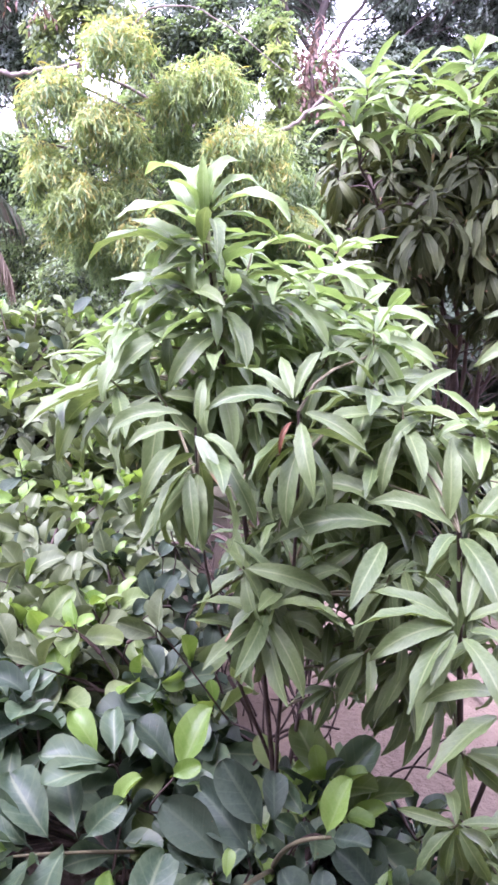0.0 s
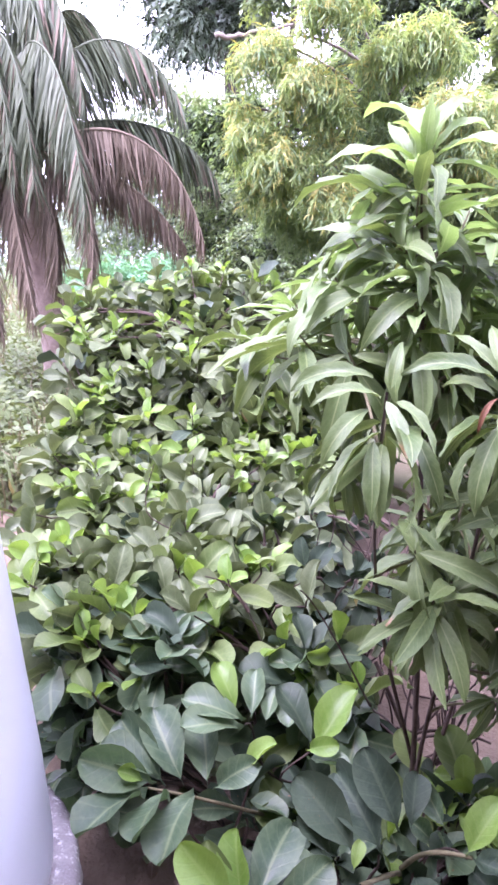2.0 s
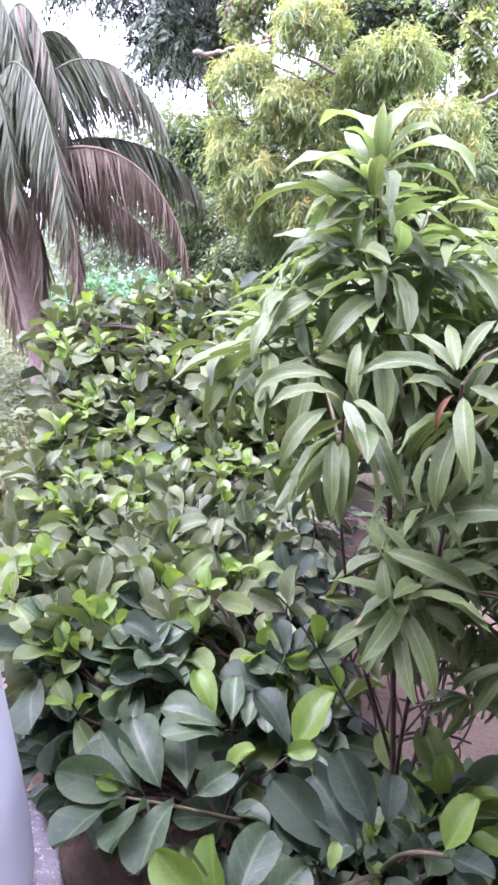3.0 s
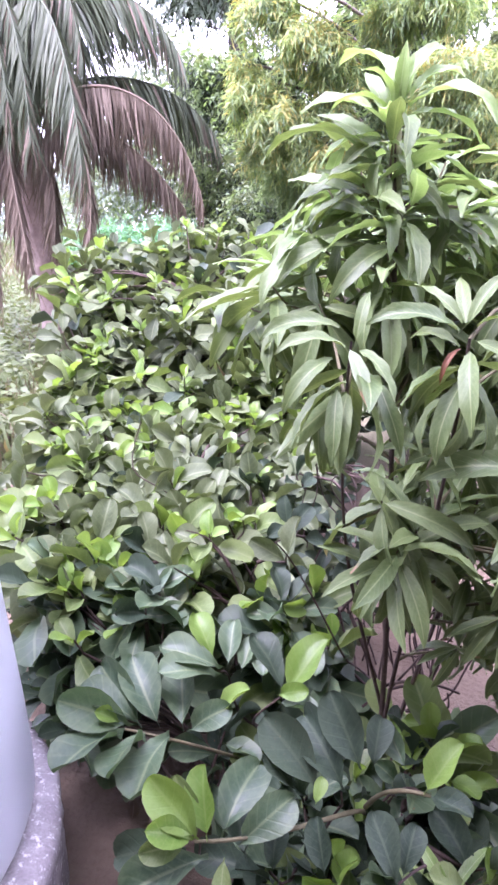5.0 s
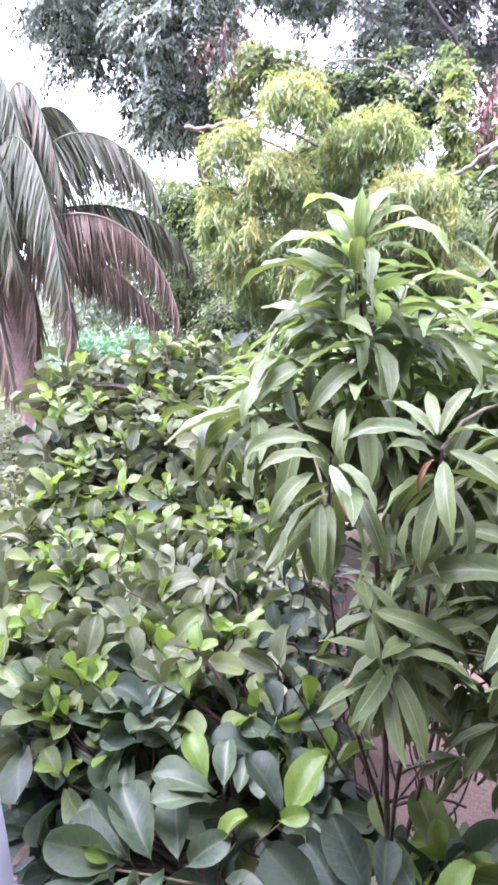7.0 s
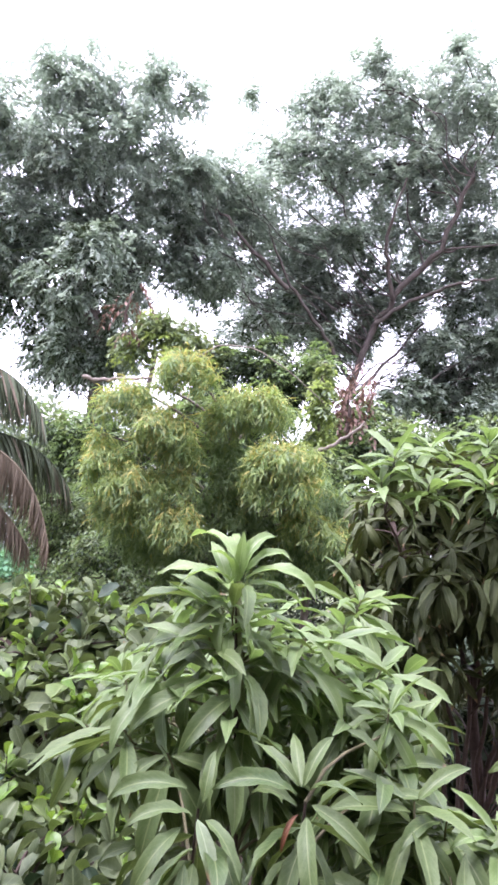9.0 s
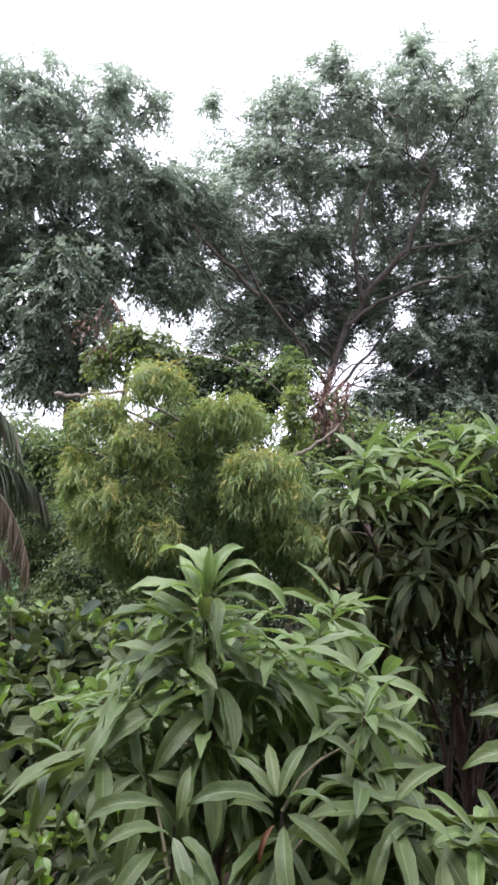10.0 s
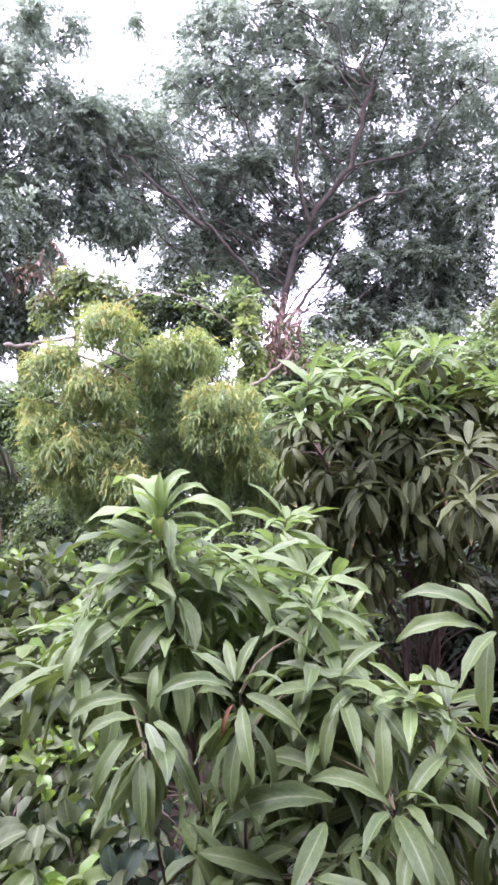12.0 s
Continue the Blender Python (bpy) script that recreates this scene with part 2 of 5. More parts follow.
def quad_mesh(name, verts, quads, uvs=None, mat_index=None, mats=(), smooth=True):
    """A mesh from arrays: verts n x 3, quads m x 4, uvs n x 2 (by vertex)."""
    me = bpy.data.meshes.new(name)
    verts, quads = np.asarray(verts, np.float32), np.asarray(quads, np.int32)
    me.vertices.add(len(verts))
    me.vertices.foreach_set("co", verts.ravel())
    me.loops.add(quads.size)
    me.loops.foreach_set("vertex_index", quads.ravel())
    me.polygons.add(len(quads))
    me.polygons.foreach_set("loop_start", np.arange(len(quads), dtype=np.int32) * 4)
    if mat_index is not None:
        me.polygons.foreach_set("material_index", np.asarray(mat_index, np.int32))
    me.polygons.foreach_set("use_smooth", np.full(len(quads), smooth, bool))
    if uvs is not None:
        layer = me.uv_layers.new(name="UVMap")
        layer.data.foreach_set("uv", np.asarray(uvs, np.float32)[quads.ravel()].ravel())
    for m in mats:
        me.materials.append(m)
    me.update(calc_edges=True)
    return me


class Proto:
    """One leaf shape: base at the origin, blade along +y, upper face +z."""

    def __init__(self, material, length, width, kind, bend=0.3, fold=0.25, wave=0.0, nu=7, nv=2, twist=0.0, sweep=0.0):
        u = np.linspace(0, 1, nu + 1)
        if kind == "obovate":
            u = np.concatenate([[0.0], 0.09 + 0.91 * np.sin(np.linspace(0, 1, nu) * np.pi / 2) ** 1.05])
        if kind == "lance":
            w = np.interp(u, [0, 0.04, 0.12, 0.3, 0.5, 0.7, 0.85, 0.94, 1], [0.06, 0.22, 0.58, 0.93, 1, 0.87, 0.52, 0.2, 0.03])
        elif kind == "obovate":
            w = np.where(u < 0.64, np.sin(np.clip((u - 0.09) / 0.55, 0, 1) * np.pi / 2) ** 0.9, np.sqrt(np.clip(1 - ((u - 0.64) / 0.36) ** 2, 0, 1)))
        elif kind == "strip":
            w = np.interp(u, [0, 0.2, 0.6, 1], [0.5, 1, 0.8, 0.05])
        else:
            w = np.interp(u, [0, 0.5, 1], [0.08, 1, 0.08])
        w = np.maximum(w, 0.04) * width / 2
        ang = -bend * u**1.2
        step = length * np.diff(u)
        y = np.concatenate([[0], np.cumsum(np.cos((ang[1:] + ang[:-1]) / 2) * step)])
        z = np.concatenate([[0], np.cumsum(np.sin((ang[1:] + ang[:-1]) / 2) * step)])
        v = np.linspace(-1, 1, 2 * nv + 1) if nv > 0 else np.array([-1.0, 1.0])
        uu, vv = np.meshgrid(u, v, indexing="ij")
        ww = w[:, None] * np.ones_like(vv)
        cup = 0.35 * np.abs(vv) + 0.65 * vv**2 if kind == "obovate" else np.abs(vv)
        lift = fold * cup * ww + 0.25 * wave * width * np.sin(uu * 9.0 + 4 * bend) * uu + wave * np.sin(uu * (19 if kind == "lance" else 8) + np.sign(vv) * 1.1) * vv**2 * width
        tw = twist * uu
        xx = vv * ww
        co, si = np.cos(tw), np.sin(tw)
        xr, lr = xx * co - lift * si, xx * si + lift * co
        yy = y[:, None] - np.sin(ang)[:, None] * lr
        zz = z[:, None] + np.cos(ang)[:, None] * lr
        self.verts = np.stack([xr + sweep * length * uu**2 * (1.4 - 0.9 * uu), yy, zz], -1).reshape(-1, 3)
        k = len(v)
        self.quads = np.array([(i * k + j, i * k + j + 1, (i + 1) * k + j + 1, (i + 1) * k + j) for i in range(nu) for j in range(k - 1)])
        self.uvs = np.stack([uu, vv * 0.5 + 0.5], -1).reshape(-1, 2)
        self.material = material
        self.mesh = None
        self.reach, self.dip = math.hypot(y[-1], z[-1]), math.atan2(-z[-1], y[-1])

    def shared(self):
        if self.mesh is None:
            self.mesh = quad_mesh("leaf", self.verts, self.quads, self.uvs, None, (self.material,))
        return self.mesh


def joined(name, leaves, protos, kinds=None):
    """One mesh of many leaves: rows of (proto, 4x4 array), or an array of places with their kinds."""
    mats, V, Q, U, I, base = [], [], [], [], [], 0
    by = {}
    if kinds is not None:
        by = {int(k): leaves[kinds == k] for k in np.unique(kinds)}
    else:
        for p, m in leaves:
            by.setdefault(p, []).append(m)
    for p, ms in by.items():
        proto = protos[p]
        if proto.material not in mats:
            mats.append(proto.material)
        ms = np.array(ms)
        v = np.einsum("nij,vj->nvi", ms[:, :3, :3], proto.verts) + ms[:, None, :3, 3]
        n, k = v.shape[:2]
        V.append(v.reshape(-1, 3))
        Q.append((proto.quads[None] + (np.arange(n) * k)[:, None, None] + base).reshape(-1, 4))
        U.append(np.tile(proto.uvs, (n, 1)))
        I.append(np.full(n * len(proto.quads), mats.index(proto.material)))
        base += n * k
    return quad_mesh(name, np.concatenate(V), np.concatenate(Q), np.concatenate(U), np.concatenate(I), mats)


def unit(v):
    v = np.asarray(v, float)
    return v / max(np.linalg.norm(v), 1e-9)


def leaf_matrix(at, way, up, size=1.0, roll=0.0):
    """The place of a leaf: its base, the way it points, where its upper face looks."""
    y = unit(way)
    z = np.asarray(up, float) - np.dot(up, y) * y
    if np.linalg.norm(z) < 1e-3:
        z = np.array([y[1], -y[0], 0.01])
    z = unit(z)
    x = np.cross(y, z)
    c, s = math.cos(roll), math.sin(roll)
    x, z = c * x + s * z, c * z - s * x
    m = np.eye(4)
    m[:3, 0], m[:3, 1], m[:3, 2], m[:3, 3] = x * size, y * size, z * size, at
    return m


def placed(rows, protos, rng, face=(0, -0.35, 1.0)):
    """Leaves known by where each one starts and ends: (x, y, z, x, y, z, shape)."""
    res = []
    for ax, ay, az, bx, by, bz, k in rows:
        a, chord = np.array([ax, ay, az]), np.array([bx - ax, by - ay, bz - az])
        far = np.linalg.norm(chord)
        along = chord / far
        up = np.array(face, float)
        up = unit(up - np.dot(up, along) * along)
        dip = protos[k].dip
        res.append((k, leaf_matrix(a, math.cos(dip) * along + math.sin(dip) * up, up, far / protos[k].reach, rng.normal(0, 0.12))))
    return res


def leaf_matrices(at, way, up, size, roll):
    """leaf_matrix() for many leaves at once."""
    y = way / (np.linalg.norm(way, axis=1)[:, None] + 1e-9)
    z = up - (up * y).sum(1)[:, None] * y
    z /= np.linalg.norm(z, axis=1)[:, None] + 1e-9
    x = np.cross(y, z)
    c, s = np.cos(roll)[:, None], np.sin(roll)[:, None]
    x, z = c * x + s * z, c * z - s * x
    m = np.zeros((len(at), 4, 4))
    m[:, :3, 0], m[:, :3, 1], m[:, :3, 2], m[:, :3, 3], m[:, 3, 3] = x * size[:, None], y * size[:, None], z * size[:, None], at, 1
    return m


def foliage(owner, leaves, protos, near, count, label=""):
    """The nearest leaves as parts of their own, the rest as one part."""
    near = np.asarray(near, float)
    order = sorted(range(len(leaves)), key=lambda i: float(np.sum((leaves[i][1][:3, 3] - near) ** 2)))
    shift = Matrix.Translation(-Vector(owner["base"]))
    for i in order[:count]:
        p, m = leaves[i]
        ob = new("leaf", protos[p].shared())
        ob.parent = owner
        ob.matrix_basis = shift @ Matrix(m.tolist())
    rest = [leaves[i] for i in order[count:]]
    if rest:
        tagged(part("foliage", joined("foliage", rest, protos), None, owner, label), kind="stuff")


def tube_arrays(points, r0, r1, sides=6, knob=0.0, rng=None):
    pts = np.asarray(points, float)
    n = len(pts)
    t = np.gradient(pts, axis=0)
    t /= np.linalg.norm(t, axis=1)[:, None] + 1e-9
    ref = np.array([0.31, 0.87, 0.39]) if abs(t[0] @ np.array([0, 0, 1.0])) > 0.5 else np.array([0, 0, 1.0])
    a = np.cross(t, ref)
    a /= np.linalg.norm(a, axis=1)[:, None] + 1e-9
    b = np.cross(t, a)
    rad = np.linspace(1, 0, n) ** 0.9 * (r0 - r1) + r1
    if knob and rng is not None:
        rad = rad * (1 + knob * rng.uniform(-1, 1, n))
    th = np.arange(sides) * 2 * np.pi / sides
    v = pts[:, None] + rad[:, None, None] * (np.cos(th)[None, :, None] * a[:, None] + np.sin(th)[None, :, None] * b[:, None])
    q = np.array([(i * sides + j, i * sides + (j + 1) % sides, (i + 1) * sides + (j + 1) % sides, (i + 1) * sides + j) for i in range(n - 1) for j in range(sides)])
    return v.reshape(-1, 3), q


def tubes_mesh(name, items):
    """items: (points, r0, r1, sides)."""
    V, Q, base = [], [], 0
    for points, r0, r1, sides in items:
        v, q = tube_arrays(points, r0, r1, sides)
        V.append(v)
        Q.append(q + base)
        base += len(v)
    return quad_mesh(name, np.concatenate(V), np.concatenate(Q))


def bezier(a, b, c, d, n):
    t = np.linspace(0, 1, n)[:, None]
    a, b, c, d = (np.asarray(p, float) for p in (a, b, c, d))
    return (1 - t) ** 3 * a + 3 * t * (1 - t) ** 2 * b + 3 * t**2 * (1 - t) * c + t**3 * d


def stem_to(stems, tip, axis, n=6, back=0.12):
    """A twig that leaves the best of the stems and ends at tip along axis."""
    tip, axis = np.asarray(tip, float), unit(axis)
    best, where = 1e9, None
    for s in stems:
        d = np.linalg.norm(s - tip, axis=1) + 1.6 * np.maximum(0, s[:, 2] - tip[2] + 0.08)
        i = int(np.argmin(d))
        if d[i] < best:
            best, where = d[i], s[i]
    gap = np.linalg.norm(tip - where)
    mid = where + np.array([*(0.3 * (tip - where)[:2]), 0.35 * gap])
    return bezier(where, mid, tip - axis * min(back, 0.5 * gap), tip, n)


def wander(a, b, n, amount, rng, sag=0.0):
    """A crooked line from a to b."""
    a, b = np.asarray(a, float), np.asarray(b, float)
    t = np.linspace(0, 1, n)
    off = sum(np.sin(np.pi * k * t)[:, None] * rng.normal(0, 1, 3)[None] / k**0.8 for k in range(1, 6))
    line = a + (b - a) * t[:, None] + off * amount * np.linalg.norm(b - a) * 0.5
    line[:, 2] += sag * np.sin(np.pi * t)
    return line


# ---- ground: one sheet to the horizon ----
def build_ground():
    r = np.concatenate([np.linspace(0, 12, 60), np.geomspace(12.5, 2500, 40)])
    th = np.linspace(0, 2 * np.pi, 121)
    rr, tt = np.meshgrid(r, th, indexing="ij")
    x, y = rr * np.sin(tt), rr * np.cos(tt) + 2.0
    z = np.array([0.035 * noise.noise((a * 0.9, b * 0.9, 0)) + 0.012 * noise.noise((a * 4, b * 4, 3)) for a, b in zip(x.ravel(), y.ravel())])
    z *= np.clip(1.5 - rr.ravel() / 60, 0, 1)
    k = len(th)
    quads = [(i * k + j, i * k + j + 1, (i + 1) * k + j + 1, (i + 1) * k + j) for i in range(len(r) - 1) for j in range(k - 1)]
    me = quad_mesh("ground", np.stack([x.ravel(), y.ravel(), z], -1), np.array(quads)[:, ::-1])
    m, n, l, out = nodes_of("soil_and_grass")
    tc, sep = n.new("ShaderNodeTexCoord"), n.new("ShaderNodeSeparateXYZ")
    l.new(tc.outputs["Object"], sep.inputs[0])
    big, mid, fine = noise_node(n, l, 0.35, 4.0), noise_node(n, l, 2.2, 5.0), noise_node(n, l, 45.0, 4.0)
    soil = mix_rgb(n, l, ramp(n, l, mid, 0.35, 0.65), (0.12, 0.092, 0.066), (0.162, 0.126, 0.092))
    soil = mix_rgb(n, l, math_node(n, l, "MULTIPLY", ramp(n, l, fine, 0.45, 0.75), 0.5), soil, (0.105, 0.077, 0.058))
    grass = mix_rgb(n, l, ramp(n, l, mid, 0.35, 0.7), (0.085, 0.11, 0.055), (0.15, 0.16, 0.09))
    far = math_node(n, l, "ADD", ramp(n, l, sep.outputs["Y"], 4.0, 7.5), math_node(n, l, "MULTIPLY", math_node(n, l, "SUBTRACT", big, 0.5), 1.6))
    colour = mix_rgb(n, l, ramp(n, l, far, 0.3, 0.7), soil, grass)
    p = n.new("ShaderNodeBsdfPrincipled")
    l.new(colour, p.inputs["Base Color"])
    p.inputs["Roughness"].default_value = 0.95
    p.inputs["Specular IOR Level"].default_value = 0.15
    l.new(bump_node(n, l, math_node(n, l, "ADD", mid, fine), 0.7, 0.02), p.inputs["Normal"])
    l.new(p.outputs[0], out.inputs["Surface"])
    me.materials.append(m)
    tagged(new("ground", me), "bare reddish-brown soil turning to rough grass farther off", "ground", kind="structure")


build_ground()


def unseen_wall_behind():
    """A plain unseen wall behind the eye, added to close the yard and block sky light."""
    bm = bmesh.new()
    bmesh.ops.create_cube(bm, size=1.0, matrix=Matrix.Translation((0, -1.45, 3.2)) @ Matrix.Diagonal((14, 0.25, 6.6, 1)))
    bmesh.ops.bevel(bm, geom=bm.edges[:], offset=0.02, segments=2, affect="EDGES")
    me = bpy.data.meshes.new("added_wall_south")
    bm.to_mesh(me)
    bm.free()
    me.materials.append(PLASTER)
    tagged(new("added_wall_south", me), "unseen weathered plaster wall added behind the yard to block sky light", "wall", kind="structure")


unseen_wall_behind()


def overhead_shade_slab():
    """An unseen flat slab over the spot where one stands, added to shade nearby plants."""
    bm = bmesh.new()
    bmesh.ops.create_cube(bm, size=1.0, matrix=Matrix.Translation((0, -0.46, 2.86)) @ Matrix.Diagonal((13.6, 1.72, 0.14, 1)))
    bmesh.ops.bevel(bm, geom=bm.edges[:], offset=0.012, segments=2, affect="EDGES")
    me = bpy.data.meshes.new("ceiling")
    bm.to_mesh(me)
    bm.free()
    me.materials.append(PLASTER)
    tagged(new("ceiling", me), "unseen weathered plaster slab added overhead to shade the near plants", "ceiling", kind="structure")


overhead_shade_slab()


# ---- mango trees: whorls of long leaves at the shoot ends ----
def mango_odd_leaves():
    return [Proto(DRY, 1.0, 0.13, "lance", 1.5, 0.9, 0.10, 8, 2, 1.3), Proto(MANGO_TIPPED, 1.0, 0.25, "lance", 0.6, 0.22, 0.03, 12, 2, 0.1)]


def mango_protos(main, young, broad=0.235, nu=10, nv=2):
    out = []
    for mat in (main, young, MANGO_SOFT):
        for bend, wave, twist, sweep in ((0.45, 0.05, 0.25, 0.08), (0.95, 0.07, -0.5, -0.16), (1.4, 0.09, 0.6, 0.14), (1.95, 0.08, -0.45, -0.12)):
            out.append(Proto(mat, 1.0, broad, "lance", bend, 0.45, wave, nu, nv, twist, sweep))
        if mat is young:
            out += mango_odd_leaves()
    return out


def whorl(at, axis, count, length, style, rng):
    """Leaves of one shoot end. style 0 full, 1 young and upright, 2 aged and hanging, 3 spreading level."""
    at, axis = np.asarray(at, float), unit(axis)
    side = unit(np.cross(axis, (0.37, 0.71, 0.2)))
    other = np.cross(axis, side)
    turn = rng.uniform(0, 6.28)
    leaves = []
    for i in range(count):
        age = (i + 0.5) / count
        az = turn + i * 2.39996 + rng.normal(0, 0.18)
        hi, lo = {0: (48, -38), 1: (52, -8), 2: (5, -72), 3: (42, -14)}[style]
        el = radians(hi + (lo - hi) * age**0.8 + rng.normal(0, 9))
        out = math.cos(az) * side + math.sin(az) * other
        way = math.cos(el) * out + math.sin(el) * axis
        way = way + np.array([0, 0, -0.12 * age])
        size = length * (0.62 + 0.48 * math.sin(math.pi * min(1, 0.25 + 0.6 * age))) * rng.uniform(0.82, 1.14)
        young = style == 1 and age < 0.7
        bend = int(np.clip(rng.normal((0.5 if style == 3 else 1.1) + 1.3 * age, 0.7), 0, 3))
        p = min(bend, 2) + 4 if young else bend
        base = at - axis * (0.16 * age * length / 0.2 * 0.6) + out * 0.006
        leaves.append((p, leaf_matrix(base, way, axis + np.array([0, 0, 0.35]) - 0.2 * out, size, rng.normal(0, 0.25))))
    return leaves


def mango_tree(name, label, base, stem_lines, shoots, main, young, seed, stem_r=0.022, broad=0.215, nu=10, nv=2, bark=None):
    """base: foot of the tree; shoots: (x, y, z, lean x, lean y, leaves, length, style)."""
    rng = np.random.default_rng(seed)
    tree = thing(name, base, label, "tree")
    for line, r in stem_lines:
        v, q = tube_arrays(line, r, r * 0.45, 8, 0.06, rng)
        part("stem", quad_mesh("stem", v, q), bark or (TWIG if r < 0.02 else BARK), tree)
    stems = [np.asarray(line) for line, _ in stem_lines]
    protos, leaves, twigs = mango_protos(main, young, broad, nu, nv), [], []
    for x, y, z, ax, ay, n, length, style in shoots:
        axis = unit((ax, ay, 1.0 if style != 2 else 0.5))
        n += 2
        twigs.append((stem_to(stems, (x, y, z), axis, 7), stem_r * 0.17, 0.002, 5))
        leaves += whorl((x, y, z), axis, n, length, style, rng)
    tagged(part("twig_tangle", tubes_mesh("twig_tangle", twigs), bark or GREEN_TWIG, tree), kind="stuff")
    return tree, leaves, protos


OLD_SHOOT = [
    (-0.098, 1.067, 1.523, -0.201, 1.027, 1.509, 2), (-0.115, 1.061, 1.504, -0.165, 0.982, 1.423, 2),
    (-0.089, 1.067, 1.519, -0.045, 0.994, 1.449, 9), (-0.076, 1.068, 1.519, -0.007, 1.017, 1.451, 2),
    (-0.042, 1.081, 1.469, -0.005, 1.031, 1.361, 1), (-0.103, 1.062, 1.454, -0.101, 0.999, 1.347, 1),
    (-0.111, 1.092, 1.452, -0.175, 1.025, 1.363, 1), (-0.117, 1.129, 1.545, -0.249, 1.118, 1.499, 2),
    (-0.086, 1.110, 1.530, -0.067, 1.160, 1.601, 1),
]
DRY_LEAF_SHOOT = [
    (0.073, 1.136, 1.551, -0.066, 1.084, 1.549, 2), (0.076, 1.138, 1.565, -0.009, 1.184, 1.616, 1),
    (0.085, 1.137, 1.565, 0.139, 1.189, 1.640, 1), (0.093, 1.121, 1.523, 0.084, 1.033, 1.407, 1),
    (0.098, 1.136, 1.562, 0.178, 1.076, 1.566, 2), (0.100, 1.133, 1.539, 0.187, 1.059, 1.476, 1),
    (0.077, 1.162, 1.524, -0.006, 1.204, 1.522, 2), (0.077, 1.112, 1.528, 0.047, 1.094, 1.474, 8),
    (0.081, 1.138, 1.565, 0.059, 1.225, 1.630, 0),
]
STEM_NODE = [
    (-0.040, 1.296, 1.708, 0.004, 1.225, 1.618, 2), (-0.057, 1.295, 1.672, -0.118, 1.183, 1.567, 2),
    (-0.093, 1.293, 1.671, -0.244, 1.215, 1.597, 2), (-0.051, 1.305, 1.652, -0.086, 1.254, 1.545, 1),
    (-0.030, 1.315, 1.637, -0.024, 1.274, 1.456, 0), (-0.052, 1.324, 1.773, -0.067, 1.295, 1.702, 1),
    (-0.097, 1.338, 1.813, -0.292, 1.255, 1.800, 3), (-0.043, 1.343, 1.784, 0.020, 1.297, 1.729, 1),
    (-0.103, 1.341, 1.753, -0.263, 1.379, 1.730, 2), (-0.021, 1.345, 1.764, 0.101, 1.383, 1.768, 2),
]
TOP_SHOOT = [
    (-0.090, 1.329, 1.890, -0.137, 1.282, 1.956, 7), (-0.061, 1.331, 1.890, -0.020, 1.222, 1.807, 2),
    (-0.087, 1.329, 1.894, -0.181, 1.259, 1.878, 7), (-0.072, 1.329, 1.899, -0.072, 1.318, 2.007, 4),
    (-0.063, 1.328, 1.908, 0.022, 1.344, 1.994, 7), (-0.053, 1.329, 1.908, 0.096, 1.313, 1.873, 7),
    (-0.054, 1.327, 1.917, 0.041, 1.373, 1.953, 7), (-0.063, 1.327, 1.917, -0.198, 1.372, 1.979, 7),
    (-0.091, 1.330, 1.880, -0.245, 1.337, 1.899, 6), (-0.052, 1.331, 1.894, 0.075, 1.337, 1.849, 6),
    (-0.094, 1.334, 1.852, -0.143, 1.274, 1.788, 2), (-0.071, 1.330, 1.890, -0.128, 1.429, 1.996, 6),
]
SIDE_SHOOT = [
    (0.364, 1.099, 1.320, 0.213, 1.137, 1.357, 2),
    (0.355, 1.107, 1.336, 0.395, 1.184, 1.471, 1),
    (0.390, 1.094, 1.320, 0.415, 0.987, 1.297, 2),
    (0.358, 1.081, 1.318, 0.273, 0.983, 1.298, 1),
    (0.396, 1.096, 1.330, 0.514, 1.169, 1.372, 1),
    (0.376, 1.102, 1.330, 0.461, 1.036, 1.350, 2),
    (0.374, 1.092, 1.308, 0.374, 0.928, 1.234, 1),
    (0.266, 1.178, 1.305, 0.045, 1.136, 1.264, 2),
    (0.239, 1.109, 1.298, 0.164, 0.961, 1.236, 0),
    (0.285, 1.226, 1.305, 0.124, 1.291, 1.349, 2),
    (0.357, 1.118, 1.322, 0.336, 1.261, 1.417, 1),
]
LOW_SIDE_SHOOT = [
    (0.317, 0.939, 1.223, 0.149, 0.945, 1.244, 1),
    (0.317, 0.954, 1.222, 0.185, 1.031, 1.247, 1),
    (0.313, 0.939, 1.221, 0.181, 0.874, 1.186, 2),
    (0.315, 0.933, 1.214, 0.195, 0.847, 1.151, 1),
    (0.314, 0.920, 1.217, 0.253, 0.838, 1.184, 0),
    (0.323, 0.915, 1.214, 0.337, 0.777, 1.165, 1),
    (0.317, 0.948, 1.185, 0.227, 0.869, 1.077, 1),
    (0.337, 0.928, 1.217, 0.403, 0.842, 1.202, 2),
    (0.338, 0.936, 1.231, 0.440, 0.932, 1.244, 2),
    (0.326, 0.954, 1.230, 0.296, 1.044, 1.266, 1),
    (0.339, 0.950, 1.231, 0.389, 1.061, 1.308, 0),
    (0.367, 0.882, 1.136, 0.251, 0.853, 1.132, 2),
    (0.362, 0.865, 1.108, 0.232, 0.807, 1.068, 1),
]
